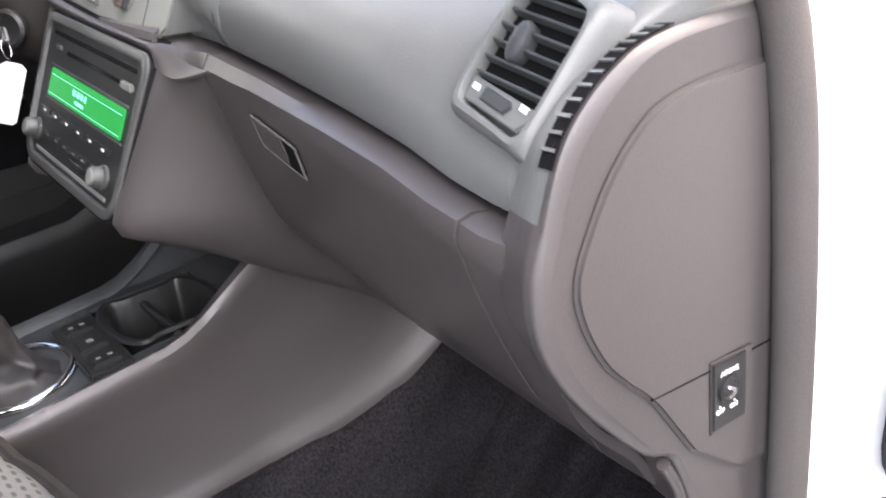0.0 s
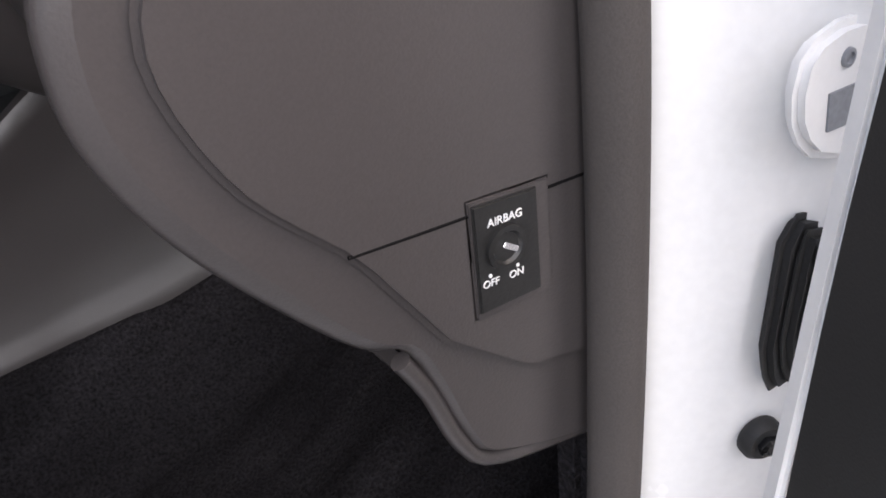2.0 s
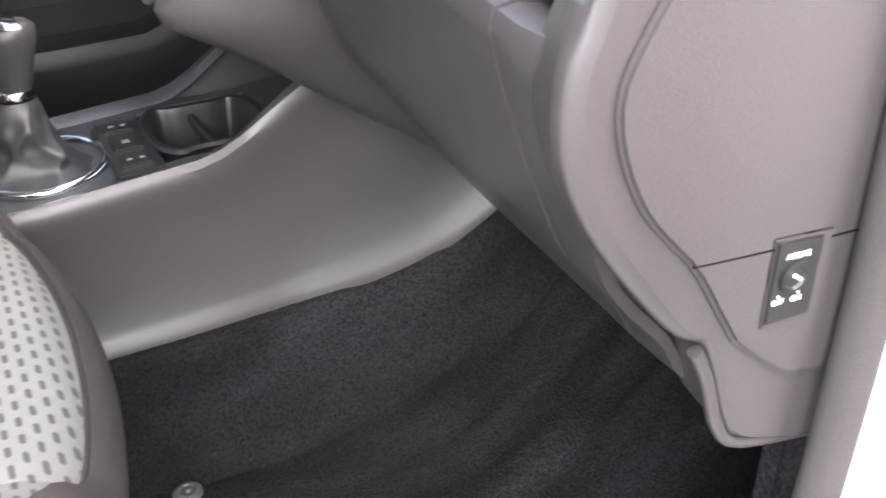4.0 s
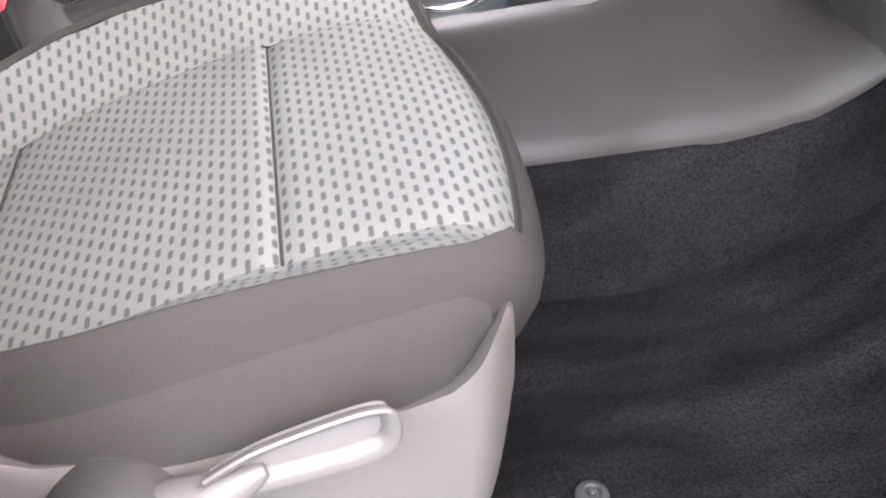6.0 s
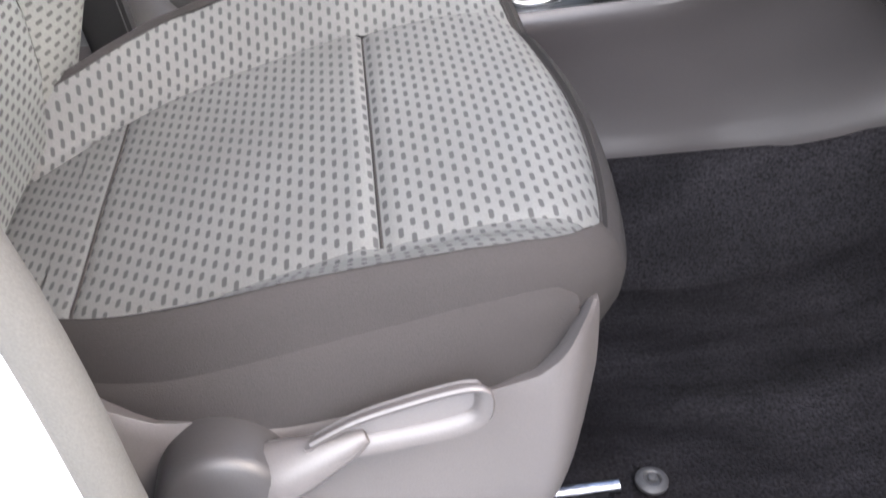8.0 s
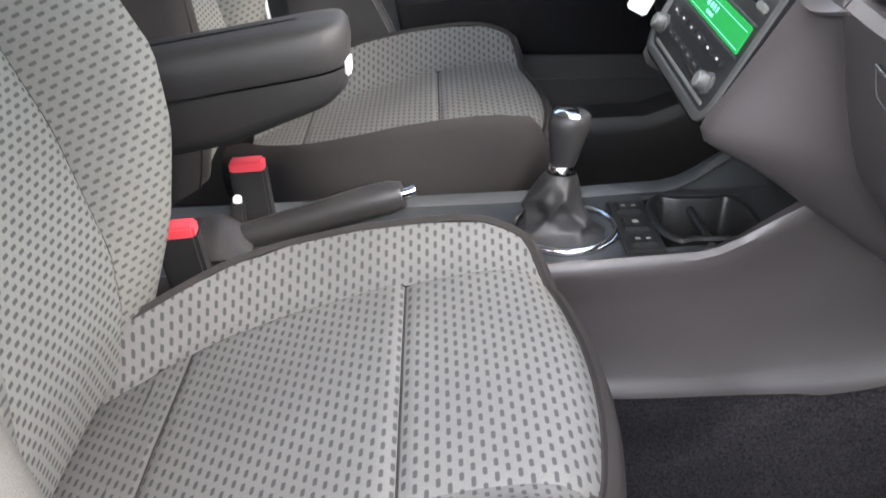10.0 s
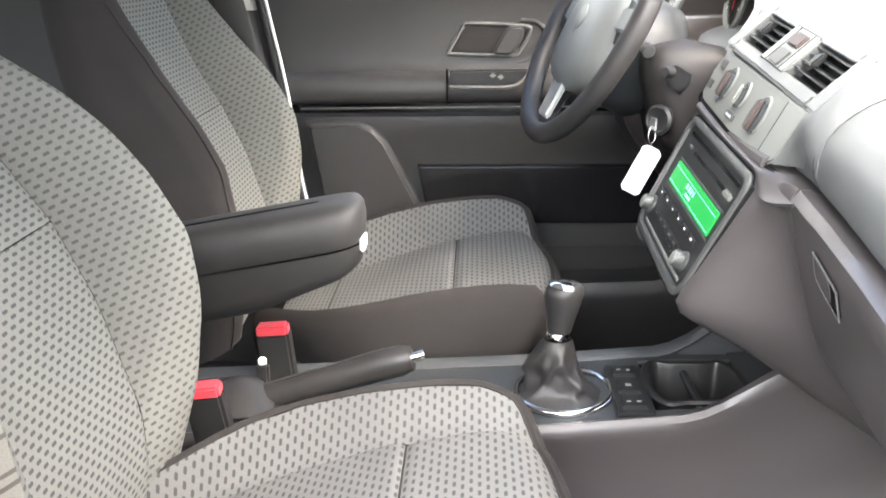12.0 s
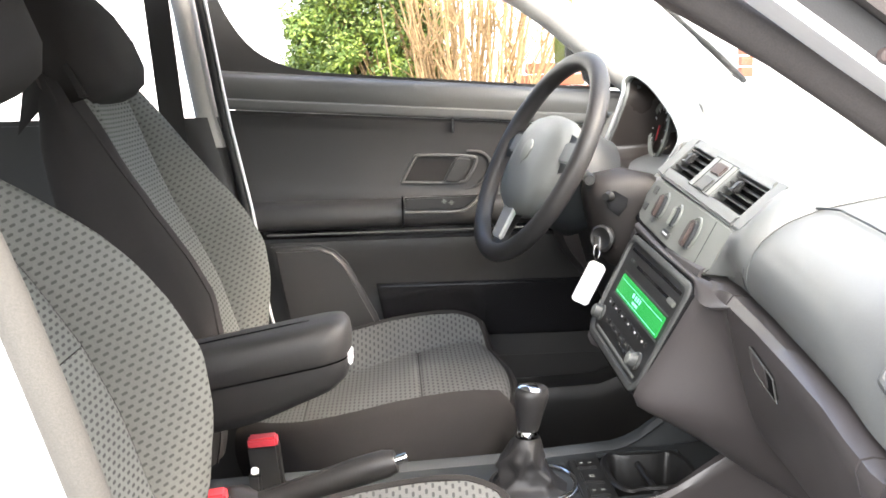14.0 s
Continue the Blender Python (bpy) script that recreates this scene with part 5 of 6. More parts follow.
        part("back_piping", tube(up_([[Vector((CB(z) + near * smooth01(min(1, z / 0.12)) - 0.004 if s < 0 and near else EB(z), s * (HB(z) + 0.0005), z)) for z in dense(0.0, TOP, 34)]])[0], 0.0018, 6), CLOTH, back)
    rings = []
    for z in dense(0.0, 0.595, 40):
        h_, c, f = HB(z), EB(z) + 0.010, FB(z)
        d = table(z, [(0, 0.09), (0.3, 0.105), (0.5, 0.09), (0.595, 0.05)])
        cn = CB(z) + near * smooth01(min(1, z / 0.12)) + 0.006 if near else c
        rings.append(spline([(cn - 0.011, -h_ - 0.0005, z), (cn - 0.024, -h_ - 0.010, z), (f - d * 0.35, -h_ - 0.015, z), (f - d * 0.8, -h_ + 0.005, z), (f - d, -h_ * 0.7, z), (f - d - 0.012, 0, z), (f - d, h_ * 0.7, z), (f - d * 0.8, h_ - 0.005, z), (f - d * 0.35, h_ + 0.015, z), (c - 0.024, h_ + 0.010, z), (c - 0.011, h_ + 0.0005, z)], 44))
    part("back_cover", loft(up_(rings), thick=0.006), CLOTH, back)
    rings = []
    for z, q in ((TOP + 0.001, 0.0), (0.55, 0.001), (0.57, 0.0), (0.585, -0.004), (0.597, -0.016), (0.602, -0.035), (0.600, -0.07)):
        h_ = table(z, [(0.53, HB(0.53)), (0.57, 0.145), (0.597, 0.125), (0.61, 0.12)])
        rings.append([(FB(min(z, 0.56)) + q + 0.012 * (y / h_) ** 2 * (1 if q > -0.01 else 0), y, z) for y in dense(-h_, h_, 21)])
    part("back_top", loft(up_(rings), thick=0.008), CLOTH, back)
    # headrest, a thing of the seat that lifts out
    hr = part("headrest", loft([[(-0.018 + head[0] + dx + 0.066 * r * math.copysign(abs(math.cos(a)) ** 0.6, math.cos(a)) * (1.0 if math.cos(a) > 0 else 0.8), 1.1 * w * math.copysign(abs(math.sin(a)) ** 0.6, math.sin(a)), z + head[1]) for a in (2 * math.pi * j / 36 for j in range(36))] for z, r, w, dx in ((0.607, 0.25, 0.06, 0), (0.610, 0.55, 0.09, 0), (0.620, 0.82, 0.112, 0.002), (0.645, 0.97, 0.124, 0.004), (0.69, 1.0, 0.130, 0.004), (0.74, 0.95, 0.124, 0.0), (0.78, 0.8, 0.108, -0.004), (0.80, 0.5, 0.08, -0.006), (0.806, 0.1, 0.03, -0.006))], closed=True, caps=True, sharp=70), CLOTH, back)
    for y in (-0.05, 0.05):
        part("post", tube([(-0.045 + head[0] * 0.5, y, 0.55), (-0.02 + head[0], y, 0.64 + head[1])], 0.006, 10), STEEL, hr)
    return seat


# The grained grey plastic, lightened in colour for skylight on the shield.
SHIELD = material("skylit_shield_plastic", (0.074, 0.0685, 0.0675), 0.36, grain=900, bump=0.3, spread=0.06, depth=0.0004)
HUBGREY = material("lever_hub_plastic", (0.027, 0.0255, 0.0255), 0.42, grain=900, bump=0.3, spread=0.06, depth=0.0004)
# Paler colour stands in for light falling into the lever's recess.
LEVERLIT = material("lit_recess_plastic", (0.11, 0.104, 0.104), 0.45, grain=900, bump=0.3, spread=0.06)
build_seat(-0.360, False, 24, "light grey dashed-cloth passenger seat with a recline lever", 0.0, -0.468, head=(0.100, -0.055))
build_seat(0.357, True, 24, "dashed-cloth driver seat with plain dark sides, beside the armrest", 0.036, -0.526, 0.98, -0.022, (0.035, -0.048), 0.050)

# seat rails on the floor
for y in (-0.545, -0.175):
    rail = thing("seat_rail", "black steel seat rail with bright worn edges bolted down", "seat rail", "seat rails")
    tilt = lambda x: 0.055 * (x + 0.09)
    part("channel", loft([[(x, y - 0.020, 0.098 + tilt(x)), (x, y - 0.019, 0.076 + tilt(x)), (x, y - 0.017, 0.072 + tilt(x)), (x, y + 0.017, 0.072 + tilt(x)), (x, y + 0.019, 0.076 + tilt(x)), (x, y + 0.020, 0.100 + tilt(x))] for x in dense(-0.50, -0.088, 8)], thick=0.003), GLOSSBLACK, rail)
    part("upper_runner", tube([(x, y + 0.018, 0.099 + tilt(x)) for x in (-0.50, -0.30, -0.085)], 0.0058, 12), RAILSTEEL, rail)
    part("lower_runner", tube([(x, y - 0.020, 0.101 + tilt(x)) for x in (-0.50, -0.30, -0.084)], 0.0070, 12), RAILSTEEL, rail)
    for x in (-0.125, -0.212, -0.258):
        bo = part("bolt", lathe([(0.0, 0.010), (0.005, 0.010), (0.0062, 0.0085), (0.0062, 0.003), (0.009, 0.0025), (0.009, 0.0), (0.0, 0.0)], (x, y, (0.074 if x > -0.2 else 0.088) + tilt(x)), (0, 0, 1), 6), STEEL, rail)
    for k in range(14):
        part("tooth", block((0.004, 0.003, 0.004), (-0.235 + 0.009 * k, y + 0.008, 0.098 + tilt(-0.235 + 0.009 * k)), 0.0006), STEEL, rail)
    part("bracket", block((0.05, 0.03, 0.075), (-0.44, y, 0.045), 0.006), BLACK, rail)
    part("bracket", block((0.05, 0.03, 0.075), (-0.13, y, 0.041), 0.006), BLACK, rail)

# ---- body: sills, pillars, roof ----
for s, nm in ((-1, "sill_trim_passenger"), (1, "sill_trim_driver")):
    zt = 0.128 if s < 0 else 0.20
    rings = []
    for x in dense(-1.2, 0.28, 24):
        z = zt + 0.04 * max(0, x) + (0.05 * smooth01(min(1, max(0, (x - 0.16) / 0.12))))
        rings.append(spline([(x, s * 0.588, z - (0.07 if s < 0 else 0.23)), (x, s * 0.592, z - 0.06), (x, s * 0.598, z - 0.01), (x, s * 0.606, z), (x, s * 0.64, z + 0.003), (x, s * 0.675, z + 0.002), (x, s * 0.682, z - 0.01)], 16))
    # Driver sill is coloured black in place of the shade in its footwell.
    ob = tagged(part(nm, loft(rings, thick=0.004), SILL if s < 0 else BLACK), "grey plastic door sill trim" if s < 0 else "driver door sill trim, blackened for the footwell shade", "sill trim", kind="structure")
    rings = []
    for x in dense(-1.2, 0.36, 30):
        z = zt - 0.006
        rings.append(spline([(x, s * 0.683, z), (x, s * 0.70, z), (x, s * 0.715, z - 0.02), (x, s * 0.72, z - 0.06), (x, s * 0.75, z - 0.075), (x, s * 0.765, z - 0.10), (x, s * 0.765, z - 0.35)], 20))
    tagged(part(nm.replace("trim", "panel"), loft(rings, thick=0.004), WHITEPAINT), "white painted car sill", "car body", kind="structure")


def swept(points, section, closed=True, caps=True):
    """A section of (across, out) swept up a path; across lies along x, out along y."""
    rings = []
    for p in points:
        rings.append([(p[0] + a, p[1] + o, p[2]) for a, o in section])
    return loft(rings, closed=closed, caps=caps, sharp=50)


# door seal and jamb before the dashboard end
seal_line = [(0.230, -0.665, 0.10), (0.233, -0.668, 0.20), (0.236, -0.67, 0.30), (0.238, -0.67, 0.42), (0.238, -0.668, 0.52), (0.234, -0.665, 0.60), (0.220, -0.66, 0.66), (0.16, -0.655, 0.715), (0.06, -0.65, 0.79), (-0.05, -0.64, 0.865), (-0.2, -0.62, 0.96), (-0.4, -0.60, 1.02)]
tagged(part("door_seal", tube([p + Vector((-0.0015, 0, 0)) for p in spline(seal_line, 60)], 0.0108, 14, flat=1.1), SEAL), "grey cloth-covered door seal round the opening", "door seal", kind="structure")
rings = []
for z in dense(-0.05, 0.66, 20):
    rings.append(spline([(0.243, -0.655, z), (0.252, -0.672, z), (0.270, -0.685, z), (0.285, -0.694, z), (0.300, -0.700, z), (0.312, -0.712, z), (0.318, -0.73, z), (0.322, -0.76, z), (0.36, -0.80, z)], 24))
tagged(part("a_post_jamb", loft(rings, thick=0.003), WHITEPAINT), "white painted front door jamb of the car", "car body", kind="structure")
# door check strap bracket, wiring grommet and bolt on the jamb
br = thing("door_check_bracket", "white painted door check bracket with a square hole", "bracket")
part("plate", prism([(0.2775, 0.474), (0.280, 0.485), (0.287, 0.491), (0.300, 0.4935), (0.345, 0.490), (0.345, 0.430), (0.304, 0.441), (0.292, 0.446), (0.284, 0.454), (0.279, 0.463)], -0.712, -0.704, "y", 0.003), WHITEPAINT, br)
# Grey pieces on the plate stand in for the shade in its two holes.
part("hole", prism([(0.2945, 0.456), (0.2935, 0.4705), (0.312, 0.4695), (0.312, 0.4545)], -0.7128, -0.7115, "y"), JAMBGREY, br)
part("round_hole", lathe([(0.0, 0.0), (0.0036, 0.0), (0.0034, 0.0012), (0.0022, 0.0014), (0.0018, 0.0004), (0.0, 0.0004)], (0.302, -0.712, 0.481), (0, -1, 0), 18), JAMBGREY, br)
gr = thing("wiring_grommet", "black ribbed rubber wiring grommet in the door jamb", "grommet")
for k, (a, d) in enumerate(((0.0, 0.0), (0.005, 0.005), (0.010, 0.010))):
    part("rib", prism([(0.287 + a, 0.345 + a), (0.284 + a, 0.36 + a), (0.289 + a, 0.408 - a), (0.298, 0.418 - a), (0.312 - a * 0.3, 0.414 - a), (0.312 - a * 0.3, 0.335 + a), (0.292 + a, 0.335 + a)], -0.706 - d, -0.699 - d, "y", 0.003), RUBBER, gr)
bo = thing("jamb_bolt", "dark round plug bolted in the white jamb", "bolt")
part("washer", lathe([(0.0, 0.0), (0.0105, 0.0), (0.0105, 0.004), (0.008, 0.007), (0.0, 0.007)], (0.294, -0.698, 0.306), (-0.3, -1, 0), 24), RUBBER, bo)
part("head", lathe([(0.0, 0.007), (0.005, 0.007), (0.005, 0.010), (0.003, 0.011), (0.0, 0.009)], (0.294, -0.698, 0.306), (-0.3, -1, 0), 6), GLOSSBLACK, bo)

# open passenger door, swung forward
door_p = thing("passenger_door", "open white front door with a dark inner trim panel", "car door", "", (0.258, -0.719, 0.0))
door_p.rotation_euler = (0, radians(-5.7), radians(74))
part("inner_panel", loft([spline([(x, -0.02, 0.02), (x, 0.012, 0.06), (x, 0.016, 0.3), (x, 0.02, 0.5), (x, 0.010, 0.66), (x, -0.02, 0.70)], 16) for x in dense(-0.007, -0.95, 10)], thick=0.004), DOORTRIM, door_p)
part("shell", block((0.92, 0.07, 0.70), (-0.55, -0.06, 0.37), 0.02), WHITEPAINT, door_p)
part("edge_strip", block((0.009, 0.03, 0.66), (-0.001, 0.004, 0.36), 0.002), WHITEPAINT, door_p)

# passenger B pillar: cloth seal, white paint
bl = [(-0.345, -0.685, 0.10), (-0.36, -0.69, 0.22), (-0.372, -0.69, 0.33), (-0.388, -0.69, 0.45), (-0.422, -0.69, 0.58), (-0.458, -0.685, 0.70), (-0.500, -0.675, 0.82), (-0.535, -0.655, 0.95), (-0.55, -0.62, 1.05)]
tagged(part("door_seal_rear", tube(spline(bl, 40), 0.0115, 14), LITSEAL), "grey cloth-covered seal on the B pillar", "door seal", kind="structure")
tagged(part("b_pillar_passenger", swept(spline(bl, 40), [(-0.008, 0.02), (-0.010, -0.004), (-0.025, -0.012), (-0.035, -0.05), (-0.16, -0.055), (-0.17, 0.03)]), WHITEPAINT), "white painted B pillar beside the passenger seat", "car body", kind="structure")
# passenger A pillar trim
apl = [(0.40, -0.60, 0.60), (0.24, -0.615, 0.695), (0.10, -0.615, 0.785), (-0.05, -0.605, 0.875), (-0.25, -0.59, 0.985), (-0.45, -0.57, 1.05)]
tagged(part("a_pillar_trim", tube(spline(apl, 40), 0.0145, 14, flat=1.2), PILLAR), "warm grey A pillar trim by the windscreen", "pillar trim", kind="structure")
# painted edge, dark frame and grey rail outside the pillar
pil = lambda x, up: (x, 0.818 - 0.69 * (x - 0.042) + up)
def rail(x0, x1, lo, hi, y0, y1, mat, name, label, cat):
    rings = []
    for x in dense(x0, x1, 12):
        (a, b), (_, c) = pil(x, lo), pil(x, hi)
        rings.append([(a, y0, b), (a, y1, b), (a, y1, c), (a, y0, c)])
    return tagged(part(name, loft(rings, closed=True, caps=True), mat), label, cat, kind="structure")


rail(-0.30, 0.20, -0.007, 0.001, -0.655, -0.690, WHITEPAINT, "a_pillar_edge", "white painted edge of the A pillar", "car body")
rail(-0.30, 0.14, 0.001, 0.022, -0.650, -0.690, DOORTRIM, "a_pillar_frame", "dark frame strip along the A pillar", "car body")
rail(-0.30, 0.14, 0.023, 0.050, -0.650, -0.700, SEAL, "a_pillar_rail", "grey rail along the roof edge", "car body")
kb = thing("pillar_plug", "small round brown plug in the dark pillar strip", "plug")
part("plug_cap", lathe([(0.0, 0.004), (0.0035, 0.0035), (0.0045, 0.001), (0.0045, 0.0), (0.0, 0.0)], (0.0235, -0.690, 0.8365), (0, -1, 0), 16), DIAL, kb)
# driver side pillars
apd = [(0.44, 0.63, 0.64), (0.30, 0.64, 0.745), (0.16, 0.635, 0.86), (0.0, 0.62, 0.98), (-0.2, 0.60, 1.07)]
tagged(part("a_pillar_driver", tube(spline(apd, 40), 0.030, 14, flat=1.2), LINING), "pale A pillar trim on the driver side", "pillar trim", kind="structure")

# kick panels and wings that close the footwells
for s_ in (-1, 1):
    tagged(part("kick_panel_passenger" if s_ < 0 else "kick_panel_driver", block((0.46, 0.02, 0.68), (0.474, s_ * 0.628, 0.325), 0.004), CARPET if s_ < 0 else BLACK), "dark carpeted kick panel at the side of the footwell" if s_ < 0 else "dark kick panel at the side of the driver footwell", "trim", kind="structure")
    tagged(part("wing_passenger" if s_ < 0 else "wing_driver", block((1.25, 0.03, 0.75), (1.01, s_ * 0.745, 0.28), 0.012), WHITEPAINT), "white front wing of the car", "car body", kind="structure")
roof = tagged(part("roof", loft([[(x, y, 1.14 - 0.10 * (y / 0.6) ** 2 - 0.12 * max(0, (x + 0.25) / 0.35) ** 2) for y in dense(-0.60, 0.60, 15)] for x in dense(-1.9, -0.02, 20)], thick=0.03), LINING), "pale fabric headlining under the roof", "headliner", kind="structure")
tagged(part("bulkhead", block((0.05, 1.5, 0.95), (0.70, 0, 0.20), 0.01), BLACK), "dark bulkhead closing the front of the cabin", "car body", kind="structure")
tagged(part("bonnet", loft([[(x, y, 0.665 - 0.10 * ((x - 0.66) / 0.9) ** 2 - 0.05 * (y / 0.7) ** 2) for y in dense(-0.72, 0.72, 13)] for x in dense(0.67, 1.6, 10)], thick=0.02), WHITEPAINT), "white bonnet before the windscreen", "car body", kind="structure")
GLASS = bpy.data.materials.new("clear_glass")
GLASS.use_nodes = True
gp = GLASS.node_tree.nodes["Principled BSDF"]
gp.inputs["Base Color"].default_value = (0.95, 0.98, 0.97, 1)
gp.inputs["Transmission Weight"].default_value = 1.0
gp.inputs["Roughness"].default_value = 0.0
gp.inputs["IOR"].default_value = 1.05
ws = tagged(part("windscreen", loft([[(lerp(0.66, 0.0, u) + 0.10 * (1 - (y / 0.6) ** 2) - 0.06, y, lerp(0.69, 1.08, u)) for y in dense(-0.58, 0.58, 13)] for u in dense(0, 1, 8)], thick=0.004), GLASS), "clear windscreen", "windscreen", kind="structure")
ws.visible_shadow = False
wiper = thing("windscreen_wiper", "black wiper arm lying on the windscreen", "wiper")
part("arm", tube(spline([(0.433, 0.616, 0.801), (0.365, 0.568, 0.85), (0.292, 0.524, 0.901), (0.236, 0.491, 0.94), (0.152, 0.441, 0.999)], 20), [0.007] * 8 + [0.005] * 12, 8), RUBBER, wiper)
# rear of the cabin
# Added block keeps daylight out where the rear window would be.
tagged(part("rear_light_block", block((0.05, 1.3, 1.2), (-1.88, 0, 0.55), 0.01), BLACK), "dark block added to close the rear of the cabin", "car body", kind="structure")
rb = thing("rear_bench", "dark grey rear bench seat behind the front seats", "rear seat")
part("cushion", block((0.5, 1.15, 0.20), (-1.32, 0, 0.22), 0.06, None, 4), CLOTH, rb)
part("backrest", block((0.16, 1.15, 0.55), (-1.60, 0, 0.52), 0.06, Matrix.Rotation(radians(-20), 3, "Y"), 4), CLOTH, rb)

# ---- driver door ----
dd = thing("driver_door", "closed driver door with dark plastic trim and a grey belt band", "car door")
DY = 0.69
belt = lambda x: table(x, [(-0.60, 0.848), (0.05, 0.798), (0.36, 0.775)])
band = lambda x: table(x, [(-0.60, 0.772), (0.0, 0.730), (0.36, 0.705)])
redge = lambda z: table(z, [(0.10, -0.47), (0.31, -0.495), (0.55, -0.535), (0.85, -0.585)])


def panel_rows(fz0, fz1, prof, n=40):
    """Rows from the rear edge forward between two heights, with a bulge profile along the height."""
    rows = []
    for k in range(n):
        u = k / (n - 1)
        rows.append([])
        for v, d in prof:
            z0, z1 = fz0, fz1
            xr = redge(0.5)
            x = lerp(-0.58, 0.36, u)
            z = lerp(z0(x), z1(x), v)
            x = lerp(redge(z), 0.36, u)
            z = lerp(z0(x), z1(x), v)
            rows[-1].append((x, DY - d, z))
    return rows


part("belt_band", loft([spline(r, 14) for r in panel_rows(lambda x: band(x) + 0.001, belt, ((0, 0.004), (0.12, 0.012), (0.35, 0.018), (0.65, 0.020), (0.9, 0.012), (1.0, -0.01)))], thick=0.004), BELT, dd, "grey plastic belt band")
part("upper_panel", loft([spline(r, 22) for r in panel_rows(lambda x: 0.585, lambda x: band(x) - 0.003, ((0, 0.012), (0.15, 0.004), (0.5, 0.002), (0.85, 0.005), (0.96, 0.010), (1.0, 0.004)))], thick=0.004), DOORTRIM, dd)
part("armrest", loft([spline(r, 22) for r in panel_rows(lambda x: 0.527, lambda x: 0.588, ((0, 0.01), (0.10, 0.036), (0.4, 0.046), (0.8, 0.040), (0.95, 0.022), (1.0, 0.010)))], thick=0.004), DOORTRIM, dd)
# Black strip paints in the shadow below the armrest.
part("armrest_shadow", loft(panel_rows(lambda x: 0.508, lambda x: 0.528, ((0, 0.004), (1, 0.004))), thick=0.003), GLOSSBLACK, dd)
part("lower_panel", loft([spline(r, 22) for r in panel_rows(lambda x: 0.25, lambda x: 0.510, ((0, 0.012), (0.3, 0.010), (0.6, 0.008), (0.85, 0.018), (0.97, 0.020), (1.0, 0.008)))], thick=0.004), DOORTRIM, dd)
part("lower_edge", loft(panel_rows(lambda x: 0.12, lambda x: 0.252, ((0, 0.004), (1, 0.010))), thick=0.004), DOORTRIM, dd)
# map pocket with a swept front edge; black slab stands in for its shade
pk = [(-0.496, 0.498), (-0.40, 0.500), (-0.37, 0.488), (-0.345, 0.462), (-0.29, 0.352), (-0.275, 0.31), (-0.465, 0.30)]
part("pocket_front", prism(pk, DY - 0.040, DY - 0.014, "y", 0.010, 3), DOORTRIM, dd)
part("pocket_shade", prism([(-0.29, 0.415), (0.34, 0.412), (0.34, 0.30), (-0.27, 0.30)], DY - 0.030, DY - 0.012, "y", 0.006), GLOSSBLACK, dd)
# pull handle in its bowl; a dark plate stands in for the shade inside
bowl = [(-0.232, 0.617), (-0.205, 0.662), (-0.190, 0.670), (-0.095, 0.665), (-0.082, 0.655), (-0.098, 0.625), (-0.120, 0.613)]
hd = part("handle_bowl_shade", prism(bowl, DY - 0.008, DY - 0.001, "y", 0.003), SHROUD, dd)
part("handle_rim", tube([Vector((p.x, DY - 0.010, p.z)) for p in spline([(x, 0, z) for x, z in bowl + bowl[:1]], 60)], 0.0036, 8), BELT, hd)
part("handle_lever", prism([(p.x, p.z) for p in spline([(x, 0, z) for x, z in ((-0.150, 0.6175), (-0.126, 0.659), (-0.112, 0.665), (-0.093, 0.661), (-0.098, 0.640), (-0.116, 0.617), (-0.132, 0.6145), (-0.150, 0.6175))], 40)][:-1], DY - 0.022, DY - 0.010, "y", 0.004, 3), DOORTRIM, hd)
part("scoop_edge", tube([Vector((p.x, DY - 0.006, p.z)) for p in spline([(x, 0, z) for x, z in ((-0.100, 0.674), (-0.072, 0.671), (-0.056, 0.655), (-0.060, 0.628), (-0.085, 0.604), (-0.125, 0.596))], 30)], 0.0045, 8), DOORTRIM, dd)
part("trim_strip", loft([spline(r, 10) for r in panel_rows(lambda x: band(x) + 0.001, lambda x: band(x) + 0.024, ((0, 0.010), (0.15, 0.0175), (0.5, 0.0195), (0.85, 0.020), (1.0, 0.015)))], thick=0.003), TRIMSTRIP, dd, "paler grey strip")
part("strip_seam", block((0.004, 0.010, 0.030), (-0.128, DY - 0.018, 0.7275), 0.001), GLOSSBLACK, dd)
part("armrest_line", tube([(x, DY - 0.041, 0.5235) for x in dense(-0.50, 0.20, 12)], 0.0022, 6), BELT, dd)
wsw = part("window_switch_plate", prism([(-0.227, 0.591), (-0.082, 0.593), (-0.098, 0.576), (-0.116, 0.5655), (-0.227, 0.5655)], DY - 0.051, DY - 0.038, "y", 0.003), BLACK, dd)
for x, z in ((-0.150, 0.582), (-0.136, 0.579)):
    part("window_switch", block((0.011, 0.010, 0.008), (x, DY - 0.052, z), 0.003), SILVERTRIM, wsw)
part("switch_lip", tube(spline([(-0.227, DY - 0.048, 0.5615), (-0.17, DY - 0.050, 0.5605), (-0.117, DY - 0.049, 0.5615), (-0.094, DY - 0.045, 0.574), (-0.072, DY - 0.036, 0.594)], 30), 0.0038, 8), BELT, dd)
part("armrest_seam", block((0.0035, 0.006, 0.066), (-0.232, DY - 0.0475, 0.562), 0.001), VOID, dd)
part("outer_skin", loft([[(x, 0.745 + 0.02 * math.sin(math.pi * v), lerp(-0.02, belt(x) - 0.01, v)) for v in dense(0, 1, 10)] for x in dense(-0.56, 0.40, 10)], thick=0.004), WHITEPAINT, dd)
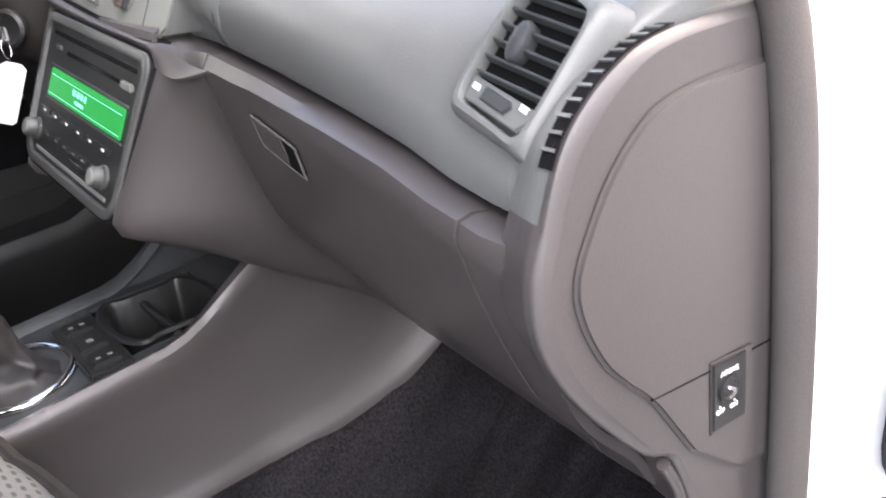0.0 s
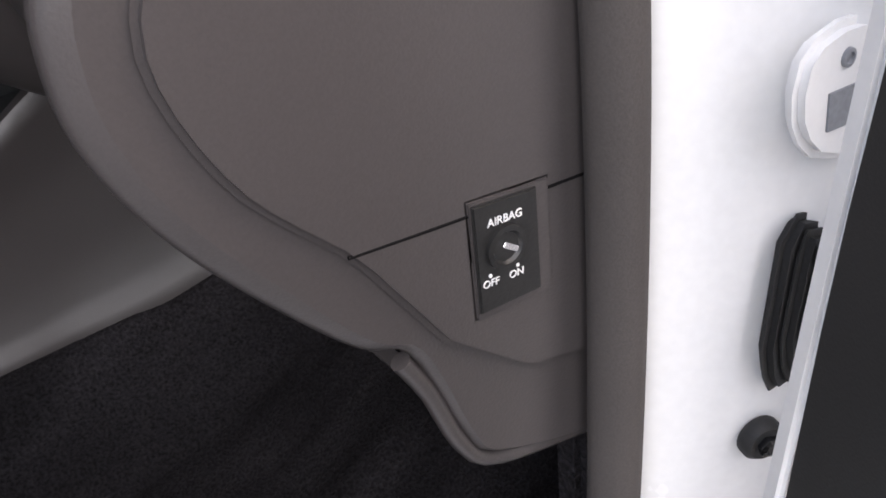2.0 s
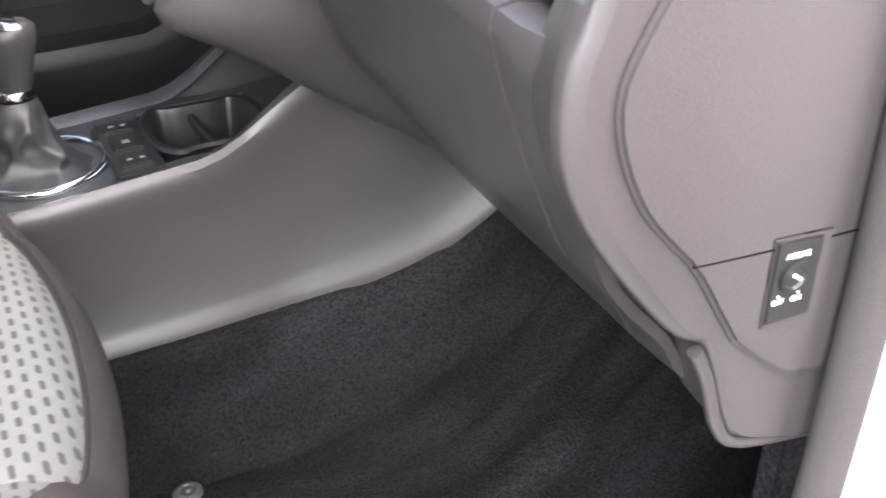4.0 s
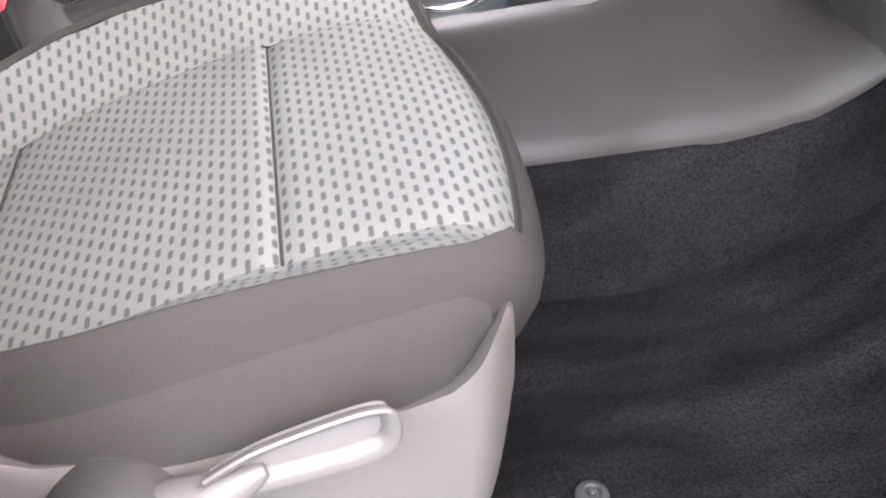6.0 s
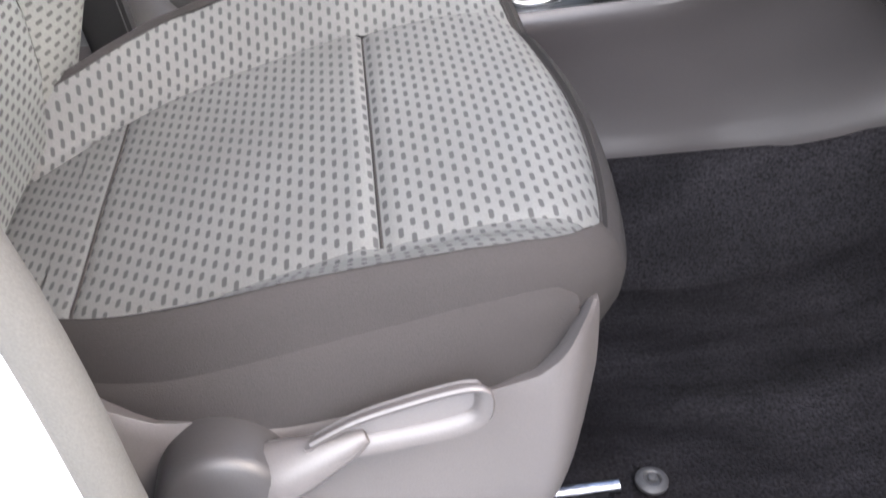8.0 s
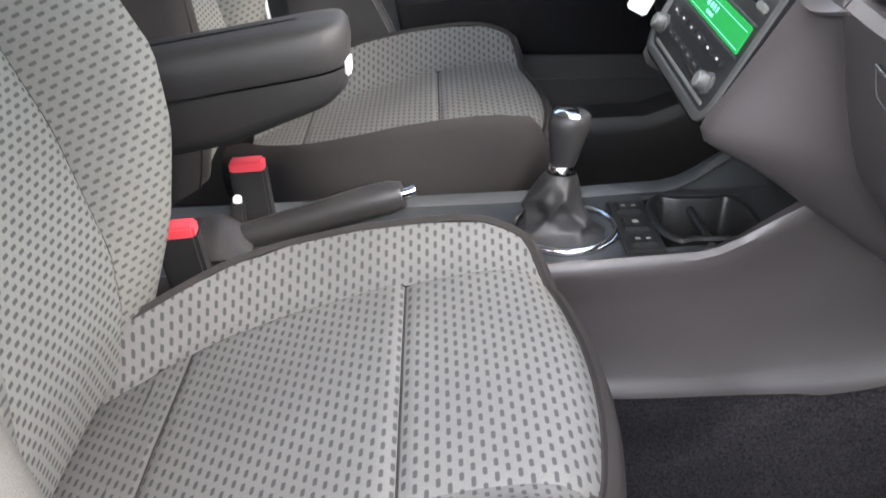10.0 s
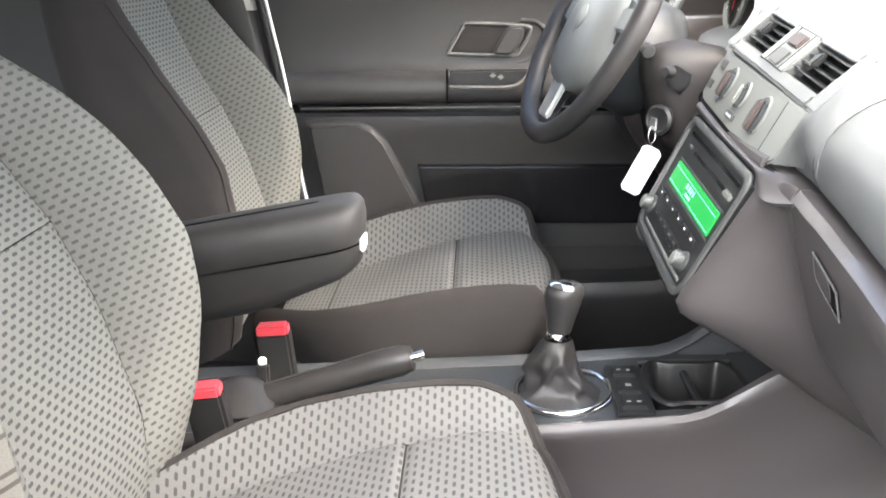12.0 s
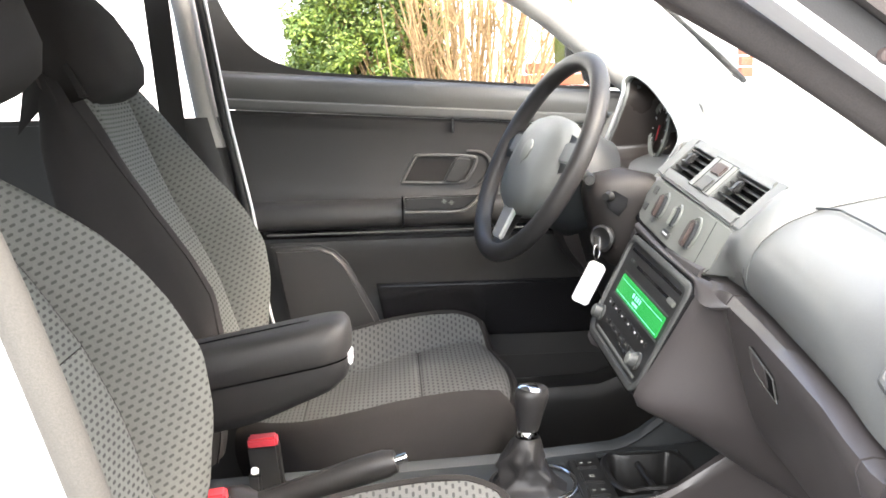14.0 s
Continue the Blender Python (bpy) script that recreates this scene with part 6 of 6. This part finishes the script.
# black window frame with a swept rear corner
corner = [(-0.600, 1.08), (-0.575, 0.985), (-0.545, 0.925), (-0.508, 0.882), (-0.455, 0.853), (-0.39, 0.838), (-0.25, 0.826), (0.0, 0.806), (0.15, 0.796)]
part("window_frame", loft([[(p.x, DY + 0.012, p.z), (lerp(p.x, -0.62 if p.z > 0.85 else p.x, 0.9), DY + 0.012, max(p.z, belt(p.x)) if p.z > 0.86 else belt(p.x) - 0.02)] for p in spline([(x, 0, z) for x, z in corner], 50)], thick=0.006), RUBBER, dd)
part("mirror_arm", block((0.05, 0.14, 0.03), (0.20, 0.77, 0.83), 0.01), BLACK, dd)
part("mirror_triangle", prism([(0.106, 0.950), (0.285, 0.800), (0.270, 0.785), (0.150, 0.795), (0.135, 0.810)], DY - 0.010, DY + 0.010, "y", 0.003), BLACK, dd)
part("lock_pin", lathe([(0.0, 0.0), (0.004, 0.0), (0.004, 0.006), (0.0, 0.008)], (0.0, DY + 0.006, 0.803), (0, 0, 1), 12), BLACK, dd)
gw = part("window_pane", loft([[(x, DY + 0.016 - 0.06 * max(0, z - 0.8), z) for z in dense(0.78, 1.06, 4)] for x in dense(-0.60, 0.30, 6)], thick=0.003), GLASS, dd)
gw.visible_shadow = False
mir = thing("door_mirror", "black-backed white door mirror outside the driver window", "mirror")
part("housing", block((0.10, 0.15, 0.115), (0.180, 0.86, 0.892), 0.035, None, 4), WHITEPAINT, mir)
part("rim", block((0.02, 0.155, 0.120), (0.130, 0.86, 0.892), 0.03, None, 4), RUBBER, mir)
part("glass", block((0.004, 0.13, 0.095), (0.1195, 0.86, 0.892), 0.02), CHROME, mir)
# driver B pillar
tagged(part("b_pillar_trim_driver", loft([spline([(x0 - 0.035, DY - 0.02, z), (x0 - 0.030, DY - 0.045, z), (x0, DY - 0.050, z), (x0 + 0.010, DY - 0.02, z)], 10) for z, x0 in ((0.70, -0.575), (0.76, -0.590), (0.85, -0.603), (0.95, -0.616), (1.08, -0.64))], thick=0.006), LINING), "pale upper B pillar trim by the driver seat", "pillar trim", kind="structure")
tagged(part("b_pillar_lower_driver", loft([spline([(x0 - 0.12, DY - 0.02, z), (x0 - 0.10, DY - 0.05, z), (x0 - 0.01, DY - 0.052, z), (x0 + 0.012, DY - 0.02, z)], 10) for z, x0 in ((0.10, -0.49), (0.30, -0.505), (0.55, -0.545), (0.758, -0.588))], thick=0.006), DOORTRIM), "dark lower B pillar trim by the driver seat", "pillar trim", kind="structure")
tagged(part("door_seal_driver", tube(spline([(x, DY - 0.046, z) for x, z in ((-0.451, 0.15), (-0.492, 0.312), (-0.512, 0.369), (-0.522, 0.479), (-0.536, 0.585), (-0.555, 0.688), (-0.572, 0.787), (-0.608, 1.05))], 40), 0.009, 10), RUBBER), "black rubber seal on the driver door opening", "door seal", kind="structure")
tagged(part("door_gap_paint", tube(spline([(x, DY - 0.052, z) for x, z in ((-0.44, 0.15), (-0.481, 0.312), (-0.501, 0.369), (-0.511, 0.479), (-0.525, 0.585), (-0.544, 0.688), (-0.561, 0.787), (-0.597, 1.05))], 40), 0.0032, 8), WHITEPAINT), "white painted edge of the door frame", "car body", kind="structure")
sb = thing("seatbelt", "black seatbelt strap hanging on the B pillar", "seatbelt")
part("strap", loft([[(x0, DY - 0.062, z), (x0 - 0.046, DY - 0.062, z)] for z, x0 in ((0.30, -0.60), (0.7, -0.635), (1.05, -0.655))], thick=0.002), RUBBER, sb)
tagged(part("rear_side_wall", block((1.1, 0.04, 0.72), (-1.22, 0.67, 0.40), 0.01), DOORTRIM), "dark rear side trim of the cabin", "car body", kind="structure")
tagged(part("rear_side_wall_passenger", block((1.25, 0.04, 0.76), (-1.20, -0.67, 0.38), 0.01), DOORTRIM), "dark rear side trim of the cabin", "car body", kind="structure")


# ---- outside ----
FOLIAGE = material("evergreen_leaf", (0.085, 0.135, 0.022), 0.55, grain=60, bump=0.2, spread=0.5, stain=5)
FOLIAGE2 = material("evergreen_leaf_young", (0.165, 0.215, 0.032), 0.55, grain=60, bump=0.2, spread=0.4, stain=5)
TWIG = material("bare_twig", (0.315, 0.2025, 0.0975), 0.8, grain=80, bump=0.3, spread=0.3)
BARK = material("bark", (0.12, 0.09, 0.06), 0.9, grain=60, bump=0.6, spread=0.3)
BRICK = material("red_brick", (0.315, 0.0975, 0.0525), 0.85, grain=120, bump=0.5, spread=0.2)
# White of the added walls and foot that stand in for outdoor glare.
PLASTER = material("washed_out_white", (0.82, 0.82, 0.80), 0.9, grain=60, bump=0.3, spread=0.03, stain=1.5)


def leaf_cloud(centres, per, size, spread, seed):
    """Many small leaf clumps, each a bent pair of quads, scattered on lumps."""
    rnd = random.Random(seed)
    verts, faces = [], []
    for c, r in centres:
        for _ in range(per):
            d = Vector((rnd.gauss(0, 1), rnd.gauss(0, 1), rnd.gauss(0, 1))).normalized()
            p = Vector(c) + d * r * (0.72 + spread * rnd.random())
            n = (d + Vector((rnd.uniform(-.8, .8), rnd.uniform(-.8, .8), rnd.uniform(-.3, .9)))).normalized()
            u = n.orthogonal().normalized()
            u = (Matrix.Rotation(rnd.uniform(0, 6.28), 3, n) @ u)
            v = n.cross(u)
            s_ = size * rnd.uniform(0.6, 1.3)
            k = len(verts)
            verts += [p - u * s_ * 0.35, p + v * s_ + n * s_ * 0.2, p + u * s_ * 0.35, p - v * s_ * 0.6 - n * s_ * 0.1]
            faces.append((k, k + 1, k + 2, k + 3))
    me = bpy.data.meshes.new("crown")
    me.from_pydata(verts, [], faces)
    return me


BC = Vector((-0.36, 3.75, 0.62))
bush = thing("evergreen_bush", "dense rounded bright green evergreen bush beside the car", "bush", at=(0, 0, 0))
rnd = random.Random(4)
lumps = []
for k in range(420):
    d = Vector((rnd.gauss(0, 1), rnd.gauss(0, 1), rnd.gauss(0, 1))).normalized()
    lumps.append((BC + Vector((d.x * 0.42, d.y * 0.36, d.z * 0.95)) * rnd.uniform(0.72, 1.0), rnd.uniform(0.05, 0.11)))
for name, mat, sd, per in (("crown", FOLIAGE, 1, 150), ("young_shoots", FOLIAGE2, 2, 110)):
    me = leaf_cloud(lumps, per, 0.017, 0.35 if sd == 1 else 0.45, sd)
    me.materials.append(mat)
    ob = new(name, me)
    ob.parent = bush
part("trunk", tube([BC + Vector((0, 0, -1.0)), BC + Vector((0.02, 0, -0.4)), BC + Vector((0, 0.03, 0.3))], [0.06, 0.05, 0.02], 8), BARK, bush)

shrub = thing("bare_shrub", "leafless shrub of many upright tan twigs", "shrub")
rnd = random.Random(9)
SC_ = Vector((0.13, 3.6, -0.42))
bms = []
for k in range(95):
    a, r = rnd.uniform(0, 6.28), rnd.uniform(0.02, 0.2)
    p = SC_ + Vector((math.cos(a) * r, math.sin(a) * r, 0))
    lean = Vector((math.cos(a) * rnd.uniform(0.1, 0.75), math.sin(a) * rnd.uniform(0.1, 0.5), 0))
    hgt = rnd.uniform(1.5, 2.3)
    pts = [p + lean * (u ** 1.4) * 0.9 + Vector((rnd.gauss(0, 0.02), rnd.gauss(0, 0.02), hgt * u)) for u in (0, 0.25, 0.5, 0.75, 1)]
    bms.append(tube(pts, [0.012, 0.010, 0.008, 0.006, 0.002], 5, caps=False))
    for _ in range(4):
        u = rnd.uniform(0.4, 0.9)
        q = p + lean * (u ** 1.4) * 0.9 + Vector((0, 0, hgt * u))
        e = q + Vector((rnd.uniform(-0.22, 0.22), rnd.uniform(-0.2, 0.2), rnd.uniform(0.15, 0.4)))
        bms.append(tube([q, q.lerp(e, 0.5) + Vector((rnd.gauss(0, 0.015), 0, 0)), e], [0.005, 0.004, 0.0015], 4, caps=False))
part("twig_stems", join(*bms), TWIG, shrub)

bw = thing("brick_pier", "low red brick garden pier behind the car", "brick pier", at=(0, 0, 0))
for row in range(18):
    for col in range(2):
        part("brick", block((0.215, 0.22, 0.065), (0.58 + 0.225 * col + (0.11 if row % 2 else 0), 4.6, -0.36 + 0.070 * row), 0.006), BRICK, bw)
# Two added white walls stand in for the glaring sky outside the windows.
house = tagged(part("backdrop", block((60, 0.4, 9), (6, 13.5, 4.0), 0.02), PLASTER), "white wall added for the glaring sky behind the car", "house wall", kind="structure")
tagged(part("backdrop_front", block((0.4, 40, 9), (17, -2, 4.0), 0.02), PLASTER), "white wall added for the glaring sky before the car", "house wall", kind="structure")
chim = thing("brick_post", "narrow red brick post seen through the windscreen", "brick pier")
for row in range(3):
    part("brick", block((0.10, 0.10, 0.08), (2.677, 6.6, 0.76 + 0.09 * row), 0.006), BRICK, chim)
# White foot added where glare washes out the post below the bricks.
part("glare_foot", block((0.12, 0.12, 1.14), (2.677, 6.6, 0.15), 0.01), PLASTER, chim)
